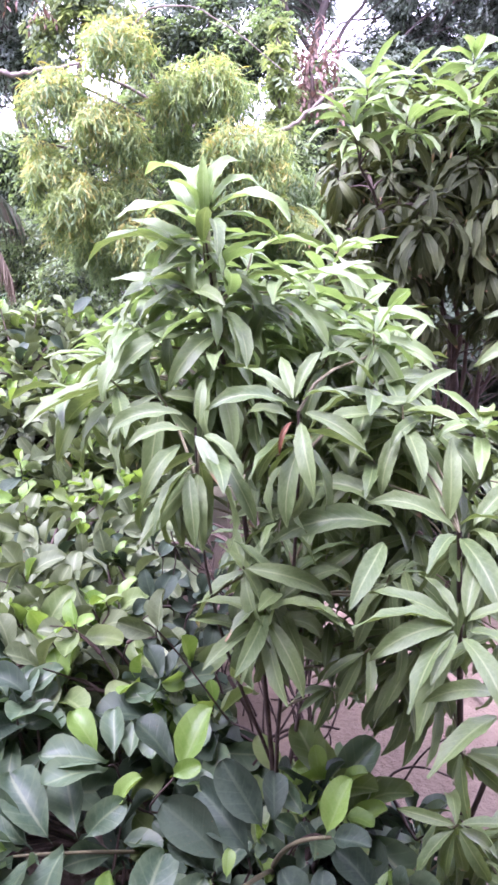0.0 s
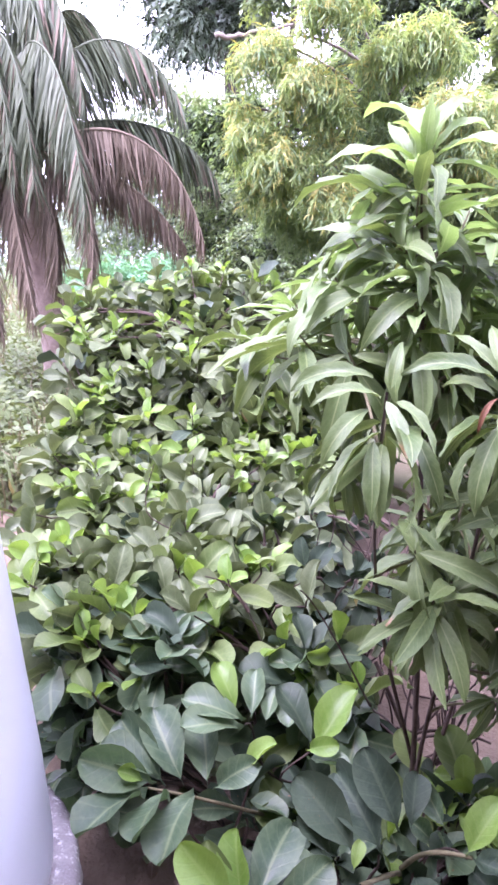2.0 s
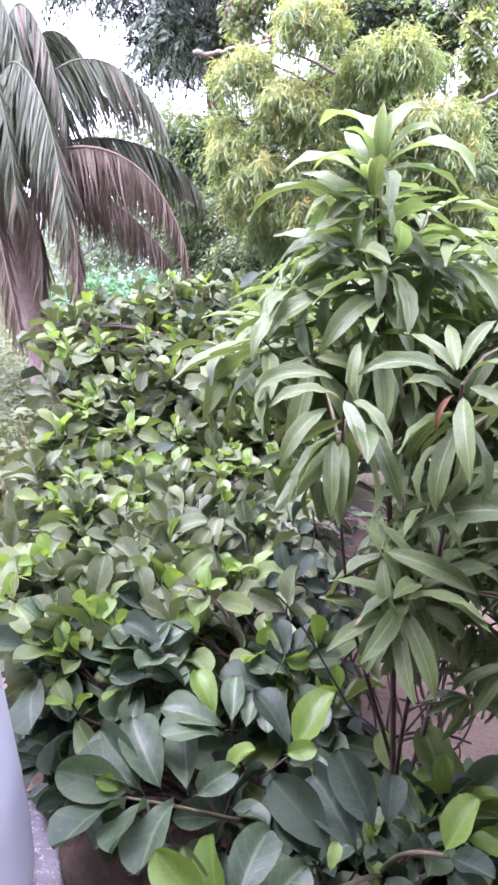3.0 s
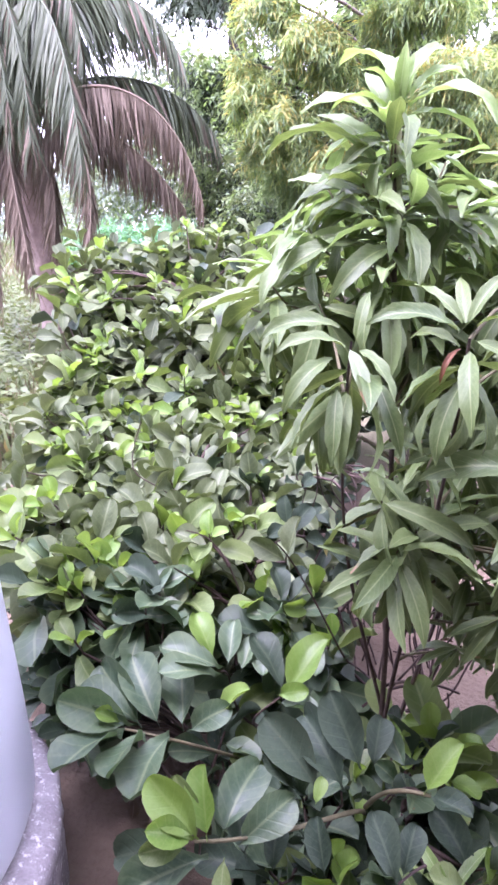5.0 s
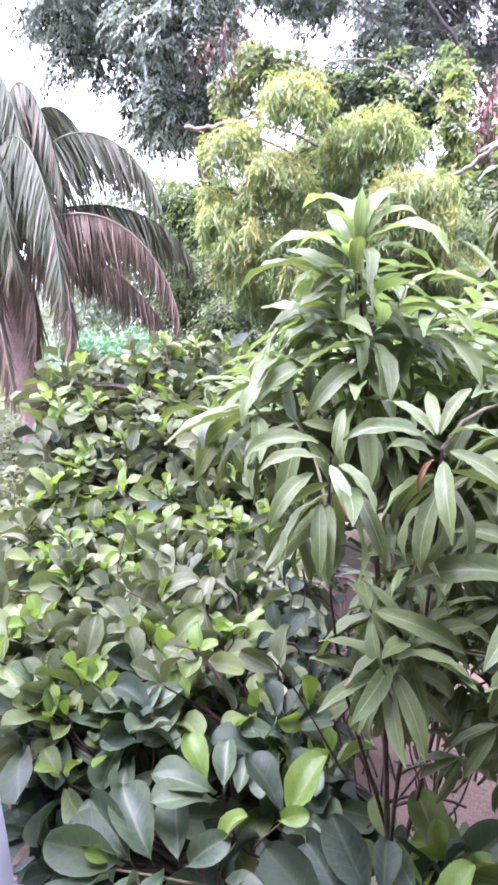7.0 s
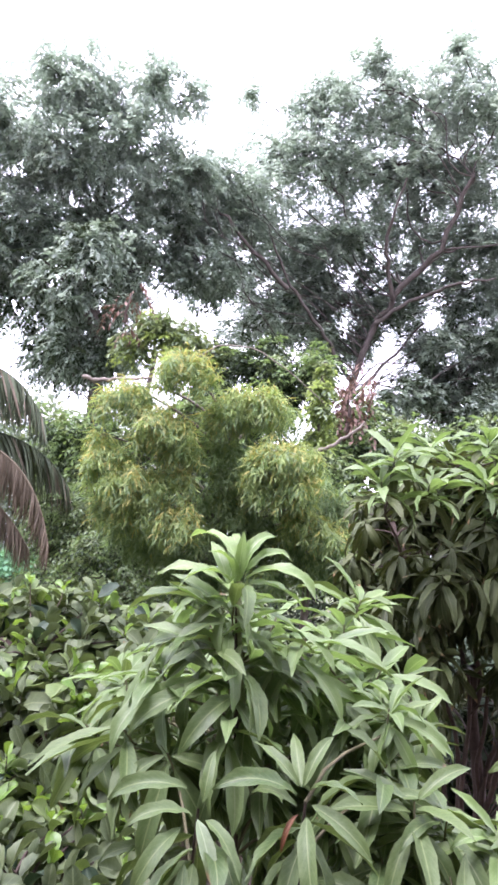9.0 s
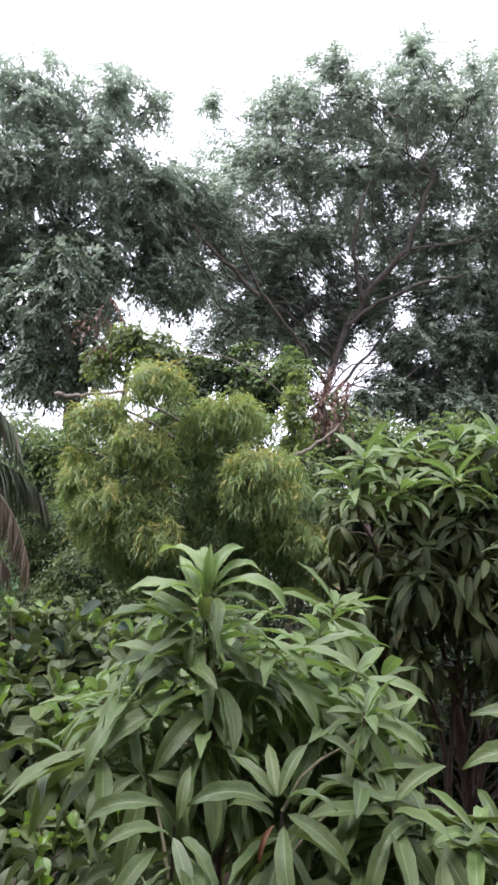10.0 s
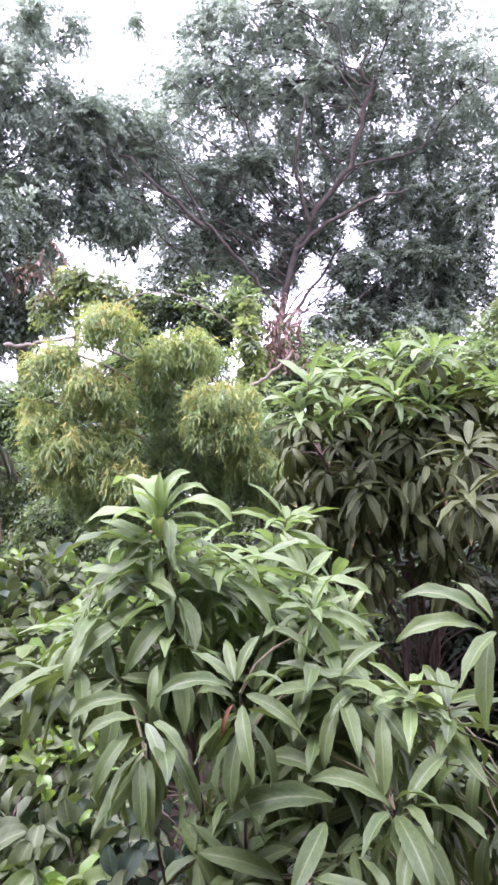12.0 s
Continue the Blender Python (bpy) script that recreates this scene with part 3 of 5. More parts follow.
EDGE_SHOOT = [
    (0.633, 1.211, 1.628, 0.464, 1.274, 1.684, 2),
    (0.623, 1.211, 1.611, 0.433, 1.214, 1.594, 2),
    (0.642, 1.210, 1.639, 0.589, 1.292, 1.715, 1),
    (0.644, 1.203, 1.611, 0.523, 1.137, 1.526, 1),
    (0.662, 1.203, 1.645, 0.728, 1.276, 1.730, 0),
    (0.659, 1.200, 1.623, 0.772, 1.153, 1.645, 2),
    (0.651, 1.200, 1.611, 0.644, 1.088, 1.513, 1),
    (0.644, 1.236, 1.598, 0.570, 1.179, 1.425, 1),
]
SHRUB_SPREAD = [
    (-0.539, 1.203, 0.563, -0.691, 1.132, 0.642, 0), (-0.534, 1.213, 0.572, -0.678, 1.217, 0.627, 1),
    (-0.520, 1.222, 0.544, -0.679, 1.320, 0.613, 0), (-0.480, 1.238, 0.542, -0.610, 1.345, 0.634, 1),
    (-0.431, 1.267, 0.522, -0.490, 1.420, 0.596, 0), (-0.548, 1.177, 0.557, -0.633, 1.010, 0.580, 1),
    (-0.497, 1.192, 0.547, -0.531, 1.033, 0.574, 1), (-0.449, 1.221, 0.542, -0.451, 1.031, 0.536, 1),
    (-0.406, 1.244, 0.548, -0.307, 1.261, 0.624, 1), (-0.561, 1.182, 0.584, -0.603, 1.147, 0.632, 3),
]
SHRUB_BRIGHT = [
    (-0.189, 1.280, 0.678, -0.110, 1.371, 0.786, 3), (-0.202, 1.269, 0.684, -0.132, 1.255, 0.717, 4),
    (-0.199, 1.309, 0.668, -0.285, 1.384, 0.757, 7), (-0.201, 1.267, 0.666, -0.104, 1.228, 0.697, 0),
    (-0.344, 1.280, 0.596, -0.274, 1.284, 0.672, 3), (-0.382, 1.378, 0.613, -0.509, 1.292, 0.647, 1),
    (-0.381, 1.399, 0.622, -0.536, 1.370, 0.656, 1), (-0.408, 1.422, 0.629, -0.481, 1.482, 0.710, 4),
    (-0.368, 1.421, 0.613, -0.377, 1.523, 0.686, 0), (-0.332, 1.423, 0.603, -0.318, 1.497, 0.663, 0),
]
SHRUB_SHADE = [
    (0.002, 1.105, 0.687, -0.080, 1.165, 0.806, 6), (0.025, 1.123, 0.677, 0.030, 1.211, 0.731, 7),
    (-0.074, 1.066, 0.651, -0.197, 1.111, 0.761, 6), (-0.121, 1.050, 0.655, -0.187, 1.063, 0.708, 7),
    (-0.026, 1.082, 0.650, -0.125, 1.186, 0.712, 8), (0.128, 1.113, 0.658, 0.189, 1.164, 0.753, 3),
    (0.139, 1.112, 0.658, 0.210, 1.049, 0.691, 6), (0.091, 1.153, 0.668, 0.037, 1.220, 0.710, 0),
    (-0.034, 0.908, 0.629, -0.061, 0.960, 0.701, 6), (0.087, 0.921, 0.641, 0.030, 0.980, 0.718, 7),
    (0.097, 0.941, 0.632, 0.110, 1.005, 0.690, 7), (-0.073, 1.026, 0.654, -0.064, 1.061, 0.688, 4),
]
SHRUB_FRONT = [
    (-0.274, 0.928, 0.606, -0.378, 0.944, 0.709, 3), (-0.257, 0.933, 0.605, -0.294, 1.004, 0.706, 3),
    (-0.282, 0.925, 0.607, -0.355, 0.870, 0.662, 3), (-0.236, 0.953, 0.590, -0.210, 1.104, 0.639, 1),
    (-0.204, 0.954, 0.584, -0.107, 1.021, 0.653, 1), (-0.290, 0.921, 0.601, -0.363, 0.861, 0.607, 9),
    (-0.182, 0.947, 0.561, -0.249, 1.092, 0.566, 7),
    (-0.251, 0.924, 0.578, -0.388, 0.840, 0.532, 0), (-0.222, 0.931, 0.577, -0.211, 0.876, 0.535, 9),
    (-0.279, 0.942, 0.588, -0.342, 0.988, 0.681, 9), (-0.308, 0.959, 0.534, -0.447, 0.933, 0.499, 6),
]


def centre_mango():
    base = (0.04, 1.42, 0.0)
    rng = np.random.default_rng(4)
    lines = [
        (bezier(base, (0.05, 1.40, 0.6), (0.0, 1.36, 1.1), (-0.07, 1.33, 1.86), 18), 0.009),
        (bezier((0.04, 1.41, 0.35), (0.02, 1.35, 0.8), (0.10, 1.25, 1.1), (0.09, 1.14, 1.54), 12), 0.006),
        (bezier((0.05, 1.42, 0.45), (0.15, 1.5, 0.9), (0.22, 1.6, 1.2), (0.26, 1.75, 1.6), 10), 0.006),
        (bezier((0.03, 1.40, 0.6), (-0.05, 1.35, 0.9), (-0.12, 1.25, 1.1), (-0.09, 1.08, 1.53), 12), 0.005),
    ]
    back_shoots = [
        (0.276, 1.928, 1.87, 0.2, -0.2, 17, 0.17, 3), (0.22, 1.83, 1.80, 0, -0.2, 14, 0.17, 3), (0.30, 1.65, 1.71, 0.3, -0.2, 15, 0.17, 3),
        (0.19, 1.45, 1.62, 0.2, -0.3, 15, 0.16, 0), (0.27, 1.36, 1.56, 0.3, -0.3, 14, 0.16, 0), (0.03, 1.47, 1.72, 0, -0.2, 14, 0.16, 3),
        (-0.22, 1.35, 1.70, -0.4, -0.2, 14, 0.16, 3), (-0.28, 1.29, 1.60, -0.5, -0.3, 14, 0.17, 0), (-0.17, 1.23, 1.57, -0.2, -0.4, 13, 0.16, 2),
        (-0.38, 1.42, 1.56, -0.6, -0.2, 13, 0.17, 0),
    ]
    side_shoots = [
        (-0.06, 1.31, 1.62, 0, 0.2, 14, 0.16, 2), (0.021, 1.171, 1.14, 0, -0.5, 18, 0.16, 0), (0.05, 1.20, 1.17, 0.1, -0.6, 16, 0.15, 0),
        (0.0, 1.2, 1.08, -0.1, -0.5, 14, 0.14, 2), (-0.02, 1.20, 1.22, -0.2, -0.4, 16, 0.17, 2), (0.17, 1.27, 0.90, 0.1, -0.4, 13, 0.10, 2),
        (0.40, 1.85, 1.68, 0.4, -0.1, 14, 0.17, 0), (-0.08, 1.34, 1.80, 0.0, -0.1, 6, 0.16, 3), (-0.07, 1.34, 1.72, 0.1, -0.1, 6, 0.16, 3),
        (-0.085, 1.33, 1.89, 0.0, -0.1, 5, 0.13, 1),
    ]
    stem_shoots = [
        (-0.075, 1.33, 1.85, 0.1, -0.2, 8, 0.14, 3), (-0.12, 1.31, 1.78, -0.3, -0.2, 6, 0.15, 3), (-0.03, 1.31, 1.75, 0.3, -0.2, 6, 0.16, 3),
        (-0.20, 1.40, 1.78, -0.4, -0.2, 8, 0.16, 3), (0.09, 1.42, 1.79, 0.3, -0.1, 8, 0.16, 3), (-0.15, 1.46, 1.84, -0.2, 0.0, 6, 0.15, 3),
        (0.02, 1.44, 1.83, 0.2, 0.0, 6, 0.15, 3), (0.16, 1.60, 1.78, 0.2, 0.0, 7, 0.16, 3), (0.10, 1.18, 1.50, 0.1, 0.2, 8, 0.15, 2),
        (-0.09, 1.12, 1.48, 0, 0.3, 8, 0.15, 2),
    ]
    shoots = back_shoots + side_shoots + stem_shoots
    for i in range(105):
        x, y, z = rng.uniform(-0.42, 0.46), rng.uniform(1.34, 1.98), rng.uniform(1.0, 1.74)
        z = min(z, 1.80 - 0.5 * abs(x))
        if (z < 1.32 and x < -0.02) or (x < -0.2 and z < 1.5):
            continue
        shoots.append((x, y, z, rng.normal(0.5 * x, 0.3), rng.normal(-0.15, 0.3), 15, rng.uniform(0.11, 0.14), 0 if z > 1.25 else 2))
    for i in range(18):
        x, y, z = rng.uniform(0.06, 0.36), rng.uniform(1.2, 1.5), rng.uniform(0.88, 1.3)
        shoots.append((x, y, z, rng.normal(0.5 * x, 0.3), rng.normal(-0.15, 0.3), 11, rng.uniform(0.10, 0.13), 2))
    tree, leaves, protos = mango_tree("young_mango_tree", "young mango tree with drooping grey-green leaves and a bright new top", base, lines, shoots, MANGO, MANGO_YOUNG, 11)
    part("stem", tubes_mesh("stem", [(bezier((0.0, 1.355, 1.45), (-0.03, 1.345, 1.6), (-0.06, 1.335, 1.75), (-0.07, 1.33, 1.90), 10), 0.0085, 0.006, 8)]), GREEN_STEM, tree, "pale green upper stem")
    leaves = [(p + 10 if p < 4 and m[2, 3] > 1.58 and rng.random() < 0.75 else p, m) for p, m in leaves]
    for rows in (OLD_SHOOT, DRY_LEAF_SHOOT, STEM_NODE, TOP_SHOOT):
        leaves += placed(rows, protos, rng)
    foliage(tree, leaves, protos, (0, 0.4, 1.6), 300, "hanging mango leaves on the shoots farther back")


def side_mango():
    base = (0.50, 1.38, 0.0)
    rng = np.random.default_rng(5)
    lines = [
        (bezier(base, (0.50, 1.36, 0.5), (0.46, 1.32, 0.9), (0.37, 1.09, 1.32), 14), 0.010),
        (bezier((0.50, 1.36, 0.4), (0.66, 1.36, 0.9), (0.72, 1.32, 1.3), (0.65, 1.22, 1.58), 12), 0.007),
    ]
    shoots = [
        (0.31, 1.28, 1.52, 0, -0.3, 14, 0.16, 3), (0.38, 1.30, 1.50, 0.1, -0.3, 12, 0.16, 3), (0.47, 1.26, 1.48, 0.2, -0.2, 11, 0.12, 1),
        (0.26, 1.32, 1.40, -0.2, -0.3, 12, 0.15, 0), (0.46, 1.26, 1.08, 0.1, -0.5, 12, 0.15, 2), (0.36, 1.28, 0.98, 0, -0.4, 12, 0.15, 2),
        (0.44, 1.24, 1.26, 0.1, 0.3, 8, 0.15, 2), (0.50, 1.16, 1.10, 0.3, -0.2, 10, 0.15, 0), (0.55, 1.28, 1.44, 0.1, 0, 12, 0.15, 3),
        (0.20, 1.05, 0.50, 0.1, -0.3, 11, 0.13, 1), (0.16, 1.02, 0.46, -0.1, -0.3, 9, 0.12, 0),
    ]
    for i in range(10):
        x, y, z = rng.uniform(0.34, 0.62), rng.uniform(1.05, 1.3), rng.uniform(0.30, 0.75)
        shoots.append((x, y, z, rng.normal(0, 0.3), rng.normal(-0.3, 0.3), 12, rng.uniform(0.12, 0.15), 2))
    for i in range(26):
        x, y, z = rng.uniform(0.34, 0.85), rng.uniform(1.3, 1.7), rng.uniform(0.80, 1.38)
        shoots.append((x, y, z, rng.normal(0, 0.3), rng.normal(-0.2, 0.3), 13, rng.uniform(0.13, 0.16), 0 if z > 1.3 else 2))
    tree, leaves, protos = mango_tree("young_mango_tree", "slender mango sapling with long pale-ribbed leaves", base, lines, shoots, MANGO, MANGO_YOUNG, 12, 0.014)
    for rows in (SIDE_SHOOT, LOW_SIDE_SHOOT, EDGE_SHOOT):
        leaves += placed(rows, protos, rng)
    foliage(tree, leaves, protos, (0.1, 0.2, 1.5), 300, "mango leaves on the shoots farther back")


def dark_mango():
    base = (0.98, 3.05, 0.0)
    rng = np.random.default_rng(6)
    lines = [(wander(base, (0.95, 3.0, 1.6), 12, 0.05, rng), 0.042)]
    for tx, ty, tz in ((0.45, 2.6, 2.2), (0.8, 2.65, 2.4), (1.15, 2.8, 2.4), (1.55, 3.0, 2.2), (0.9, 3.3, 2.3), (0.6, 2.9, 1.8), (1.3, 2.5, 1.9), (1.0, 2.7, 1.9), (1.25, 2.9, 2.0), (0.75, 2.8, 2.0)):
        lines.append((wander((0.97 + 0.1 * (tx - 0.95), 3.02, rng.uniform(0.5, 1.5)), (tx, ty, tz), 18, 0.07, rng), 0.012))
    shoots = []
    while len(shoots) < 290:
        d = rng.normal(0, 1, 3)
        d /= np.linalg.norm(d)
        if d[2] < -0.5 or d[1] > 0.6 or (d[2] < -0.12 and rng.random() < 0.55):
            continue
        k = rng.uniform(0.6, 1.0)
        x, y, z = 1.02 + 0.76 * d[0] * k, 3.0 + 0.66 * d[1] * k, 1.85 + 0.80 * d[2] * k
        z = min(z, rng.uniform(2.42, 2.57))
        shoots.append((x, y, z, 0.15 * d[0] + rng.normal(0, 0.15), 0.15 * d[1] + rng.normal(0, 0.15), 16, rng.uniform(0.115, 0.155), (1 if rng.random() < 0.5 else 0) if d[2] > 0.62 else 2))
    for i in range(80):
        shoots.append((rng.uniform(0.5, 2.0), rng.uniform(3.3, 3.9), rng.uniform(0.3, 1.5), rng.normal(0, 0.4), rng.normal(-0.2, 0.4), 12, rng.uniform(0.13, 0.17), 2))
    for x, y, z in ((0.44, 2.40, 2.42), (0.61, 2.55, 2.50), (0.83, 2.49, 2.53), (0.98, 2.44, 2.53), (0.39, 2.36, 2.30), (0.56, 2.32, 2.30), (0.78, 2.36, 2.34), (0.93, 2.05, 1.92), (1.0, 2.2, 2.1)):
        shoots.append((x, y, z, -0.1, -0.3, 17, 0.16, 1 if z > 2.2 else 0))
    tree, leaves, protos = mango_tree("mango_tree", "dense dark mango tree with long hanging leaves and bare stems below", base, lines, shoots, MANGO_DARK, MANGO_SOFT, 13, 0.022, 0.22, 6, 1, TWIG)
    foliage(tree, leaves, protos, (0.5, 1.8, 2.4), 300, "dense hanging mango leaves")


centre_mango()
side_mango()
dark_mango()


# ---- broad-leaved shrubs ----
def broad_protos(low, main):
    out = []
    nu, nv = (5, 1) if low else (9, 2)
    for mat in (main, BROAD_YOUNG, BROAD_SHADED, BROAD_MID):
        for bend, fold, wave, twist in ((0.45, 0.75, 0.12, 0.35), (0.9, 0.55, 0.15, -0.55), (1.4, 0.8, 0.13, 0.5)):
            out.append(Proto(mat, 1.0, 0.52, "obovate", bend, fold, wave, nu, nv, twist))
    return out


def broad_shoot(at, axis, count, length, bright, rng, shade=0.15, span=0.19):
    at, axis = np.asarray(at, float), unit(axis)
    side = unit(np.cross(axis, (0.37, 0.71, 0.2)))
    other = np.cross(axis, side)
    turn = rng.uniform(0, 6.28)
    leaves = []
    for i in range(count):
        age = (i + 0.5) / count
        az = turn + i * 2.39996 + rng.normal(0, 0.25)
        el = radians(80 - 108 * age**0.75 + rng.normal(0, 14))
        out = math.cos(az) * side + math.sin(az) * other
        way = math.cos(el) * out + math.sin(el) * axis
        young = bright and age < 0.24
        size = length * (0.6 + 0.5 * age) * rng.uniform(0.8, 1.15) * (0.8 if young else 1)
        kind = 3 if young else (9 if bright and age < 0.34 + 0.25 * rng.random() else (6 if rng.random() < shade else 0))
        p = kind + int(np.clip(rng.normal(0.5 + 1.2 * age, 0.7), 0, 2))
        base = at - axis * (span * age**1.2) + out * 0.004
        leaves.append((p, leaf_matrix(base, way, axis + np.array([0, 0, 0.5]) - 0.3 * out, size, rng.normal(0, 0.45))))
    return leaves


def shrub(label, base, feet, shoots, near, count, seed, low, main, extra=(), branches=()):
    rng = np.random.default_rng(seed)
    plant = thing("broadleaf_shrub", base, label, "shrub", "shrubs along the yard")
    stems = []
    for foot, tip, r in feet:
        line = wander(foot, tip, 26, 0.11, rng)
        stems.append(line)
        v, q = tube_arrays(line, r, r * 0.4, 7, 0.06, rng)
        part("stem", quad_mesh("stem", v, q), TWIG, plant)
    leaves, twigs, protos = [], [], broad_protos(low, main)
    for x, y, z, ax, ay, n, length, bright, shade in shoots:
        axis = unit((ax, ay, 1.0))
        twigs.append((stem_to(stems, (x, y, z), axis, 6), 0.007, 0.0028, 4))
        leaves += broad_shoot((x, y, z), axis, n, length, bright, rng, shade)
    for rows in extra:
        leaves += placed(rows, protos, rng, (-0.1, -0.45, 0.9))
    for line, r in branches:
        v, q = tube_arrays(line, r, r * 0.6, 8, 0.10, rng)
        part("branch", quad_mesh("branch", v, q), GREEN_TWIG if line[0][1] < 1.5 and line[0][2] > 0 else TWIG, plant, "crooked branch")
    tagged(part("twig_tangle", tubes_mesh("twig_tangle", twigs), TWIG, plant), kind="stuff")
    foliage(plant, leaves, protos, near, count, "broad rounded leaves deeper in the shrub")


def canopy_height(x, y):
    h = np.interp(y, [0.9, 1.2, 1.7, 2.8, 3.2, 3.6, 4.4, 5.4], [0.55, 0.62, 0.82, 0.84, 0.98, 1.35, 1.68, 1.3])
    return float(h + 0.15 * noise.noise((x * 2.2, y * 2.2, 5.0)) + 0.10 * noise.noise((x * 5, y * 5, 1.0)))


def shrubs():
    rng = np.random.default_rng(21)
    left = lambda y: np.interp(y, [0.9, 1.3, 1.45, 1.7, 2.2, 2.5, 3.4, 4.0, 4.5, 5.4], [-0.40, -0.48, -0.80, -1.22, -1.50, -1.63, -2.10, -2.32, -2.50, -2.55])
    right = lambda y: np.interp(y, [0.9, 1.3, 1.6, 1.9, 2.5, 3.2, 4.5, 5.4], [0.30, 0.25, -0.10, -0.38, -0.44, -0.40, -0.05, 0.0])
    low_named = [(-0.70, 1.50, 0.62, 0, -0.3, 10, 0.16, 1), (-0.52, 1.70, 0.84, 0, -0.3, 11, 0.16, 1), (-1.00, 1.84, 0.68, 0, -0.2, 10, 0.16, 1), (-0.52, 2.31, 0.78, 0, -0.3, 10, 0.16, 1), (-0.80, 2.80, 0.85, 0, -0.2, 10, 0.16, 1)]
    named = low_named + [(-1.15, 3.15, 0.97, 0, -0.2, 10, 0.16, 1), (-1.39, 3.35, 1.42, 0, -0.1, 12, 0.16, 1), (-1.53, 4.17, 1.72, 0, -0.1, 12, 0.16, 1), (-1.33, 4.25, 1.70, 0.1, -0.1, 12, 0.16, 1), (-2.00, 3.60, 1.32, -0.1, -0.1, 11, 0.16, 1), (-0.71, 2.93, 0.86, 0, -0.2, 10, 0.16, 1), (-0.85, 1.53, 0.68, 0, -0.2, 10, 0.16, 1), (-0.80, 1.40, 0.61, 0, -0.3, 9, 0.16, 1)]
    for i in range(4):
        named.append((-0.78 - 0.05 * rng.random() - 0.03 * i, 1.36 + 0.04 * i, 0.36 + 0.03 * i * rng.random(), -0.3, -0.4, 9, 0.15, 0))
    groups = [[], [], []]
    for s in named:
        g = 0 if s[1] < 1.6 else (1 if s[1] < 3.0 else 2)
        groups[g].append((*s, 0.15 if s[7] else 0.5))
    tries = 0
    while sum(len(g) for g in groups) < 1100 and tries < 20000:
        tries += 1
        y = rng.uniform(0.95, 5.3)
        x = rng.uniform(left(y), right(y))
        g = 0 if y < 1.6 else (1 if y < 3.0 else 2)
        if len(groups[g]) > (75, 235, 540)[g]:
            continue
        if 1.4 < y < 2.3 and x > -0.56 + 0.3 * (y - 1.55) and rng.random() < 0.8:
            continue
        if noise.noise((x * 3.6, y * 3.6, 9.0)) < -0.22 and rng.random() < 0.75:
            continue
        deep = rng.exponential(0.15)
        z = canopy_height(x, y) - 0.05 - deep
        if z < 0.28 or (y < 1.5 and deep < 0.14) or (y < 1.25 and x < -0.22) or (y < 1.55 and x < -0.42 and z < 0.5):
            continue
        # last value: share of dark copies, painted shade that grows with depth
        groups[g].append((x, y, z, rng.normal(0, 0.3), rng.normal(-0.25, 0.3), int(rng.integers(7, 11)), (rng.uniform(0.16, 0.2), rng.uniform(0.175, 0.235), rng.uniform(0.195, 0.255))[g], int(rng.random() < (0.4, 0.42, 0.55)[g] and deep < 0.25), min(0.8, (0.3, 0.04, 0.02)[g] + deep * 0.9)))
    places = [
        ("bushy shrub with rounded leathery leaves and bright new tips", (-0.2, 1.45, 0.0), 6, 0.55, (-0.2, 0.5, 0.8), 300, False),
        ("spreading green shrub with rounded leaves and reddish stems", (-0.9, 2.3, 0.0), 9, 0.7, (-0.6, 1.4, 0.9), 300, False),
        ("tall rounded shrub with broad dull-green leaves", (-1.4, 3.9, 0.0), 10, 1.2, (-1.2, 2.6, 1.5), 300, True),
    ]
    boughs = [
        (bezier((0.02, 1.25, 0.42), (0.03, 1.12, 0.62), (-0.10, 0.98, 0.60), (-0.28, 0.925, 0.603), 16), 0.0058),
        (bezier((-0.30, 1.45, 0.30), (-0.30, 1.25, 0.50), (-0.42, 1.23, 0.53), (-0.55, 1.185, 0.565), 14), 0.005),
        (bezier((0.02, 1.20, 0.50), (0.05, 1.13, 0.64), (0.09, 1.12, 0.65), (0.14, 1.11, 0.66), 10), 0.006),
        (bezier((0.16, 1.62, 0.0), (0.13, 1.58, 0.3), (0.02, 1.55, 0.55), (-0.08, 1.60, 0.72), 14), 0.009),
        (bezier((0.06, 1.66, 0.35), (0.0, 1.64, 0.52), (-0.10, 1.62, 0.50), (-0.16, 1.66, 0.62), 12), 0.006),
        (bezier((0.24, 1.75, 0.0), (0.28, 1.7, 0.5), (0.10, 1.6, 0.62), (-0.02, 1.52, 0.50), 18), 0.006),
        (bezier((0.05, 1.85, 0.0), (0.16, 1.8, 0.45), (0.22, 1.7, 0.6), (0.12, 1.55, 0.70), 18), 0.005),
        (bezier((-0.05, 1.75, 0.0), (-0.12, 1.7, 0.4), (0.05, 1.6, 0.6), (0.22, 1.55, 0.58), 18), 0.0055),
        (bezier((-0.18, 2.05, 0.0), (-0.05, 2.0, 0.3), (-0.12, 1.95, 0.6), (-0.30, 1.9, 0.72), 18), 0.005),
        (bezier((-0.12, 2.2, 0.0), (-0.25, 2.1, 0.3), (-0.15, 2.0, 0.5), (-0.02, 1.95, 0.66), 18), 0.006),
        (bezier((-0.40, 2.2, 0.0), (-0.22, 2.15, 0.35), (-0.30, 2.05, 0.6), (-0.20, 1.95, 0.75), 18), 0.005),
        (bezier((-0.30, 2.0, 0.0), (-0.28, 1.95, 0.35), (-0.36, 1.9, 0.5), (-0.48, 1.88, 0.70), 14), 0.008),
    ]
    for g, (label, base, n, height, near, count, low) in enumerate(places):
        feet = []
        for i in range(n):
            s = groups[g][(i * len(groups[g])) // n]
            foot = (base[0] + rng.normal(0, 0.09 + 0.07 * g), base[1] + rng.normal(0, 0.09 + 0.07 * g), 0.0)
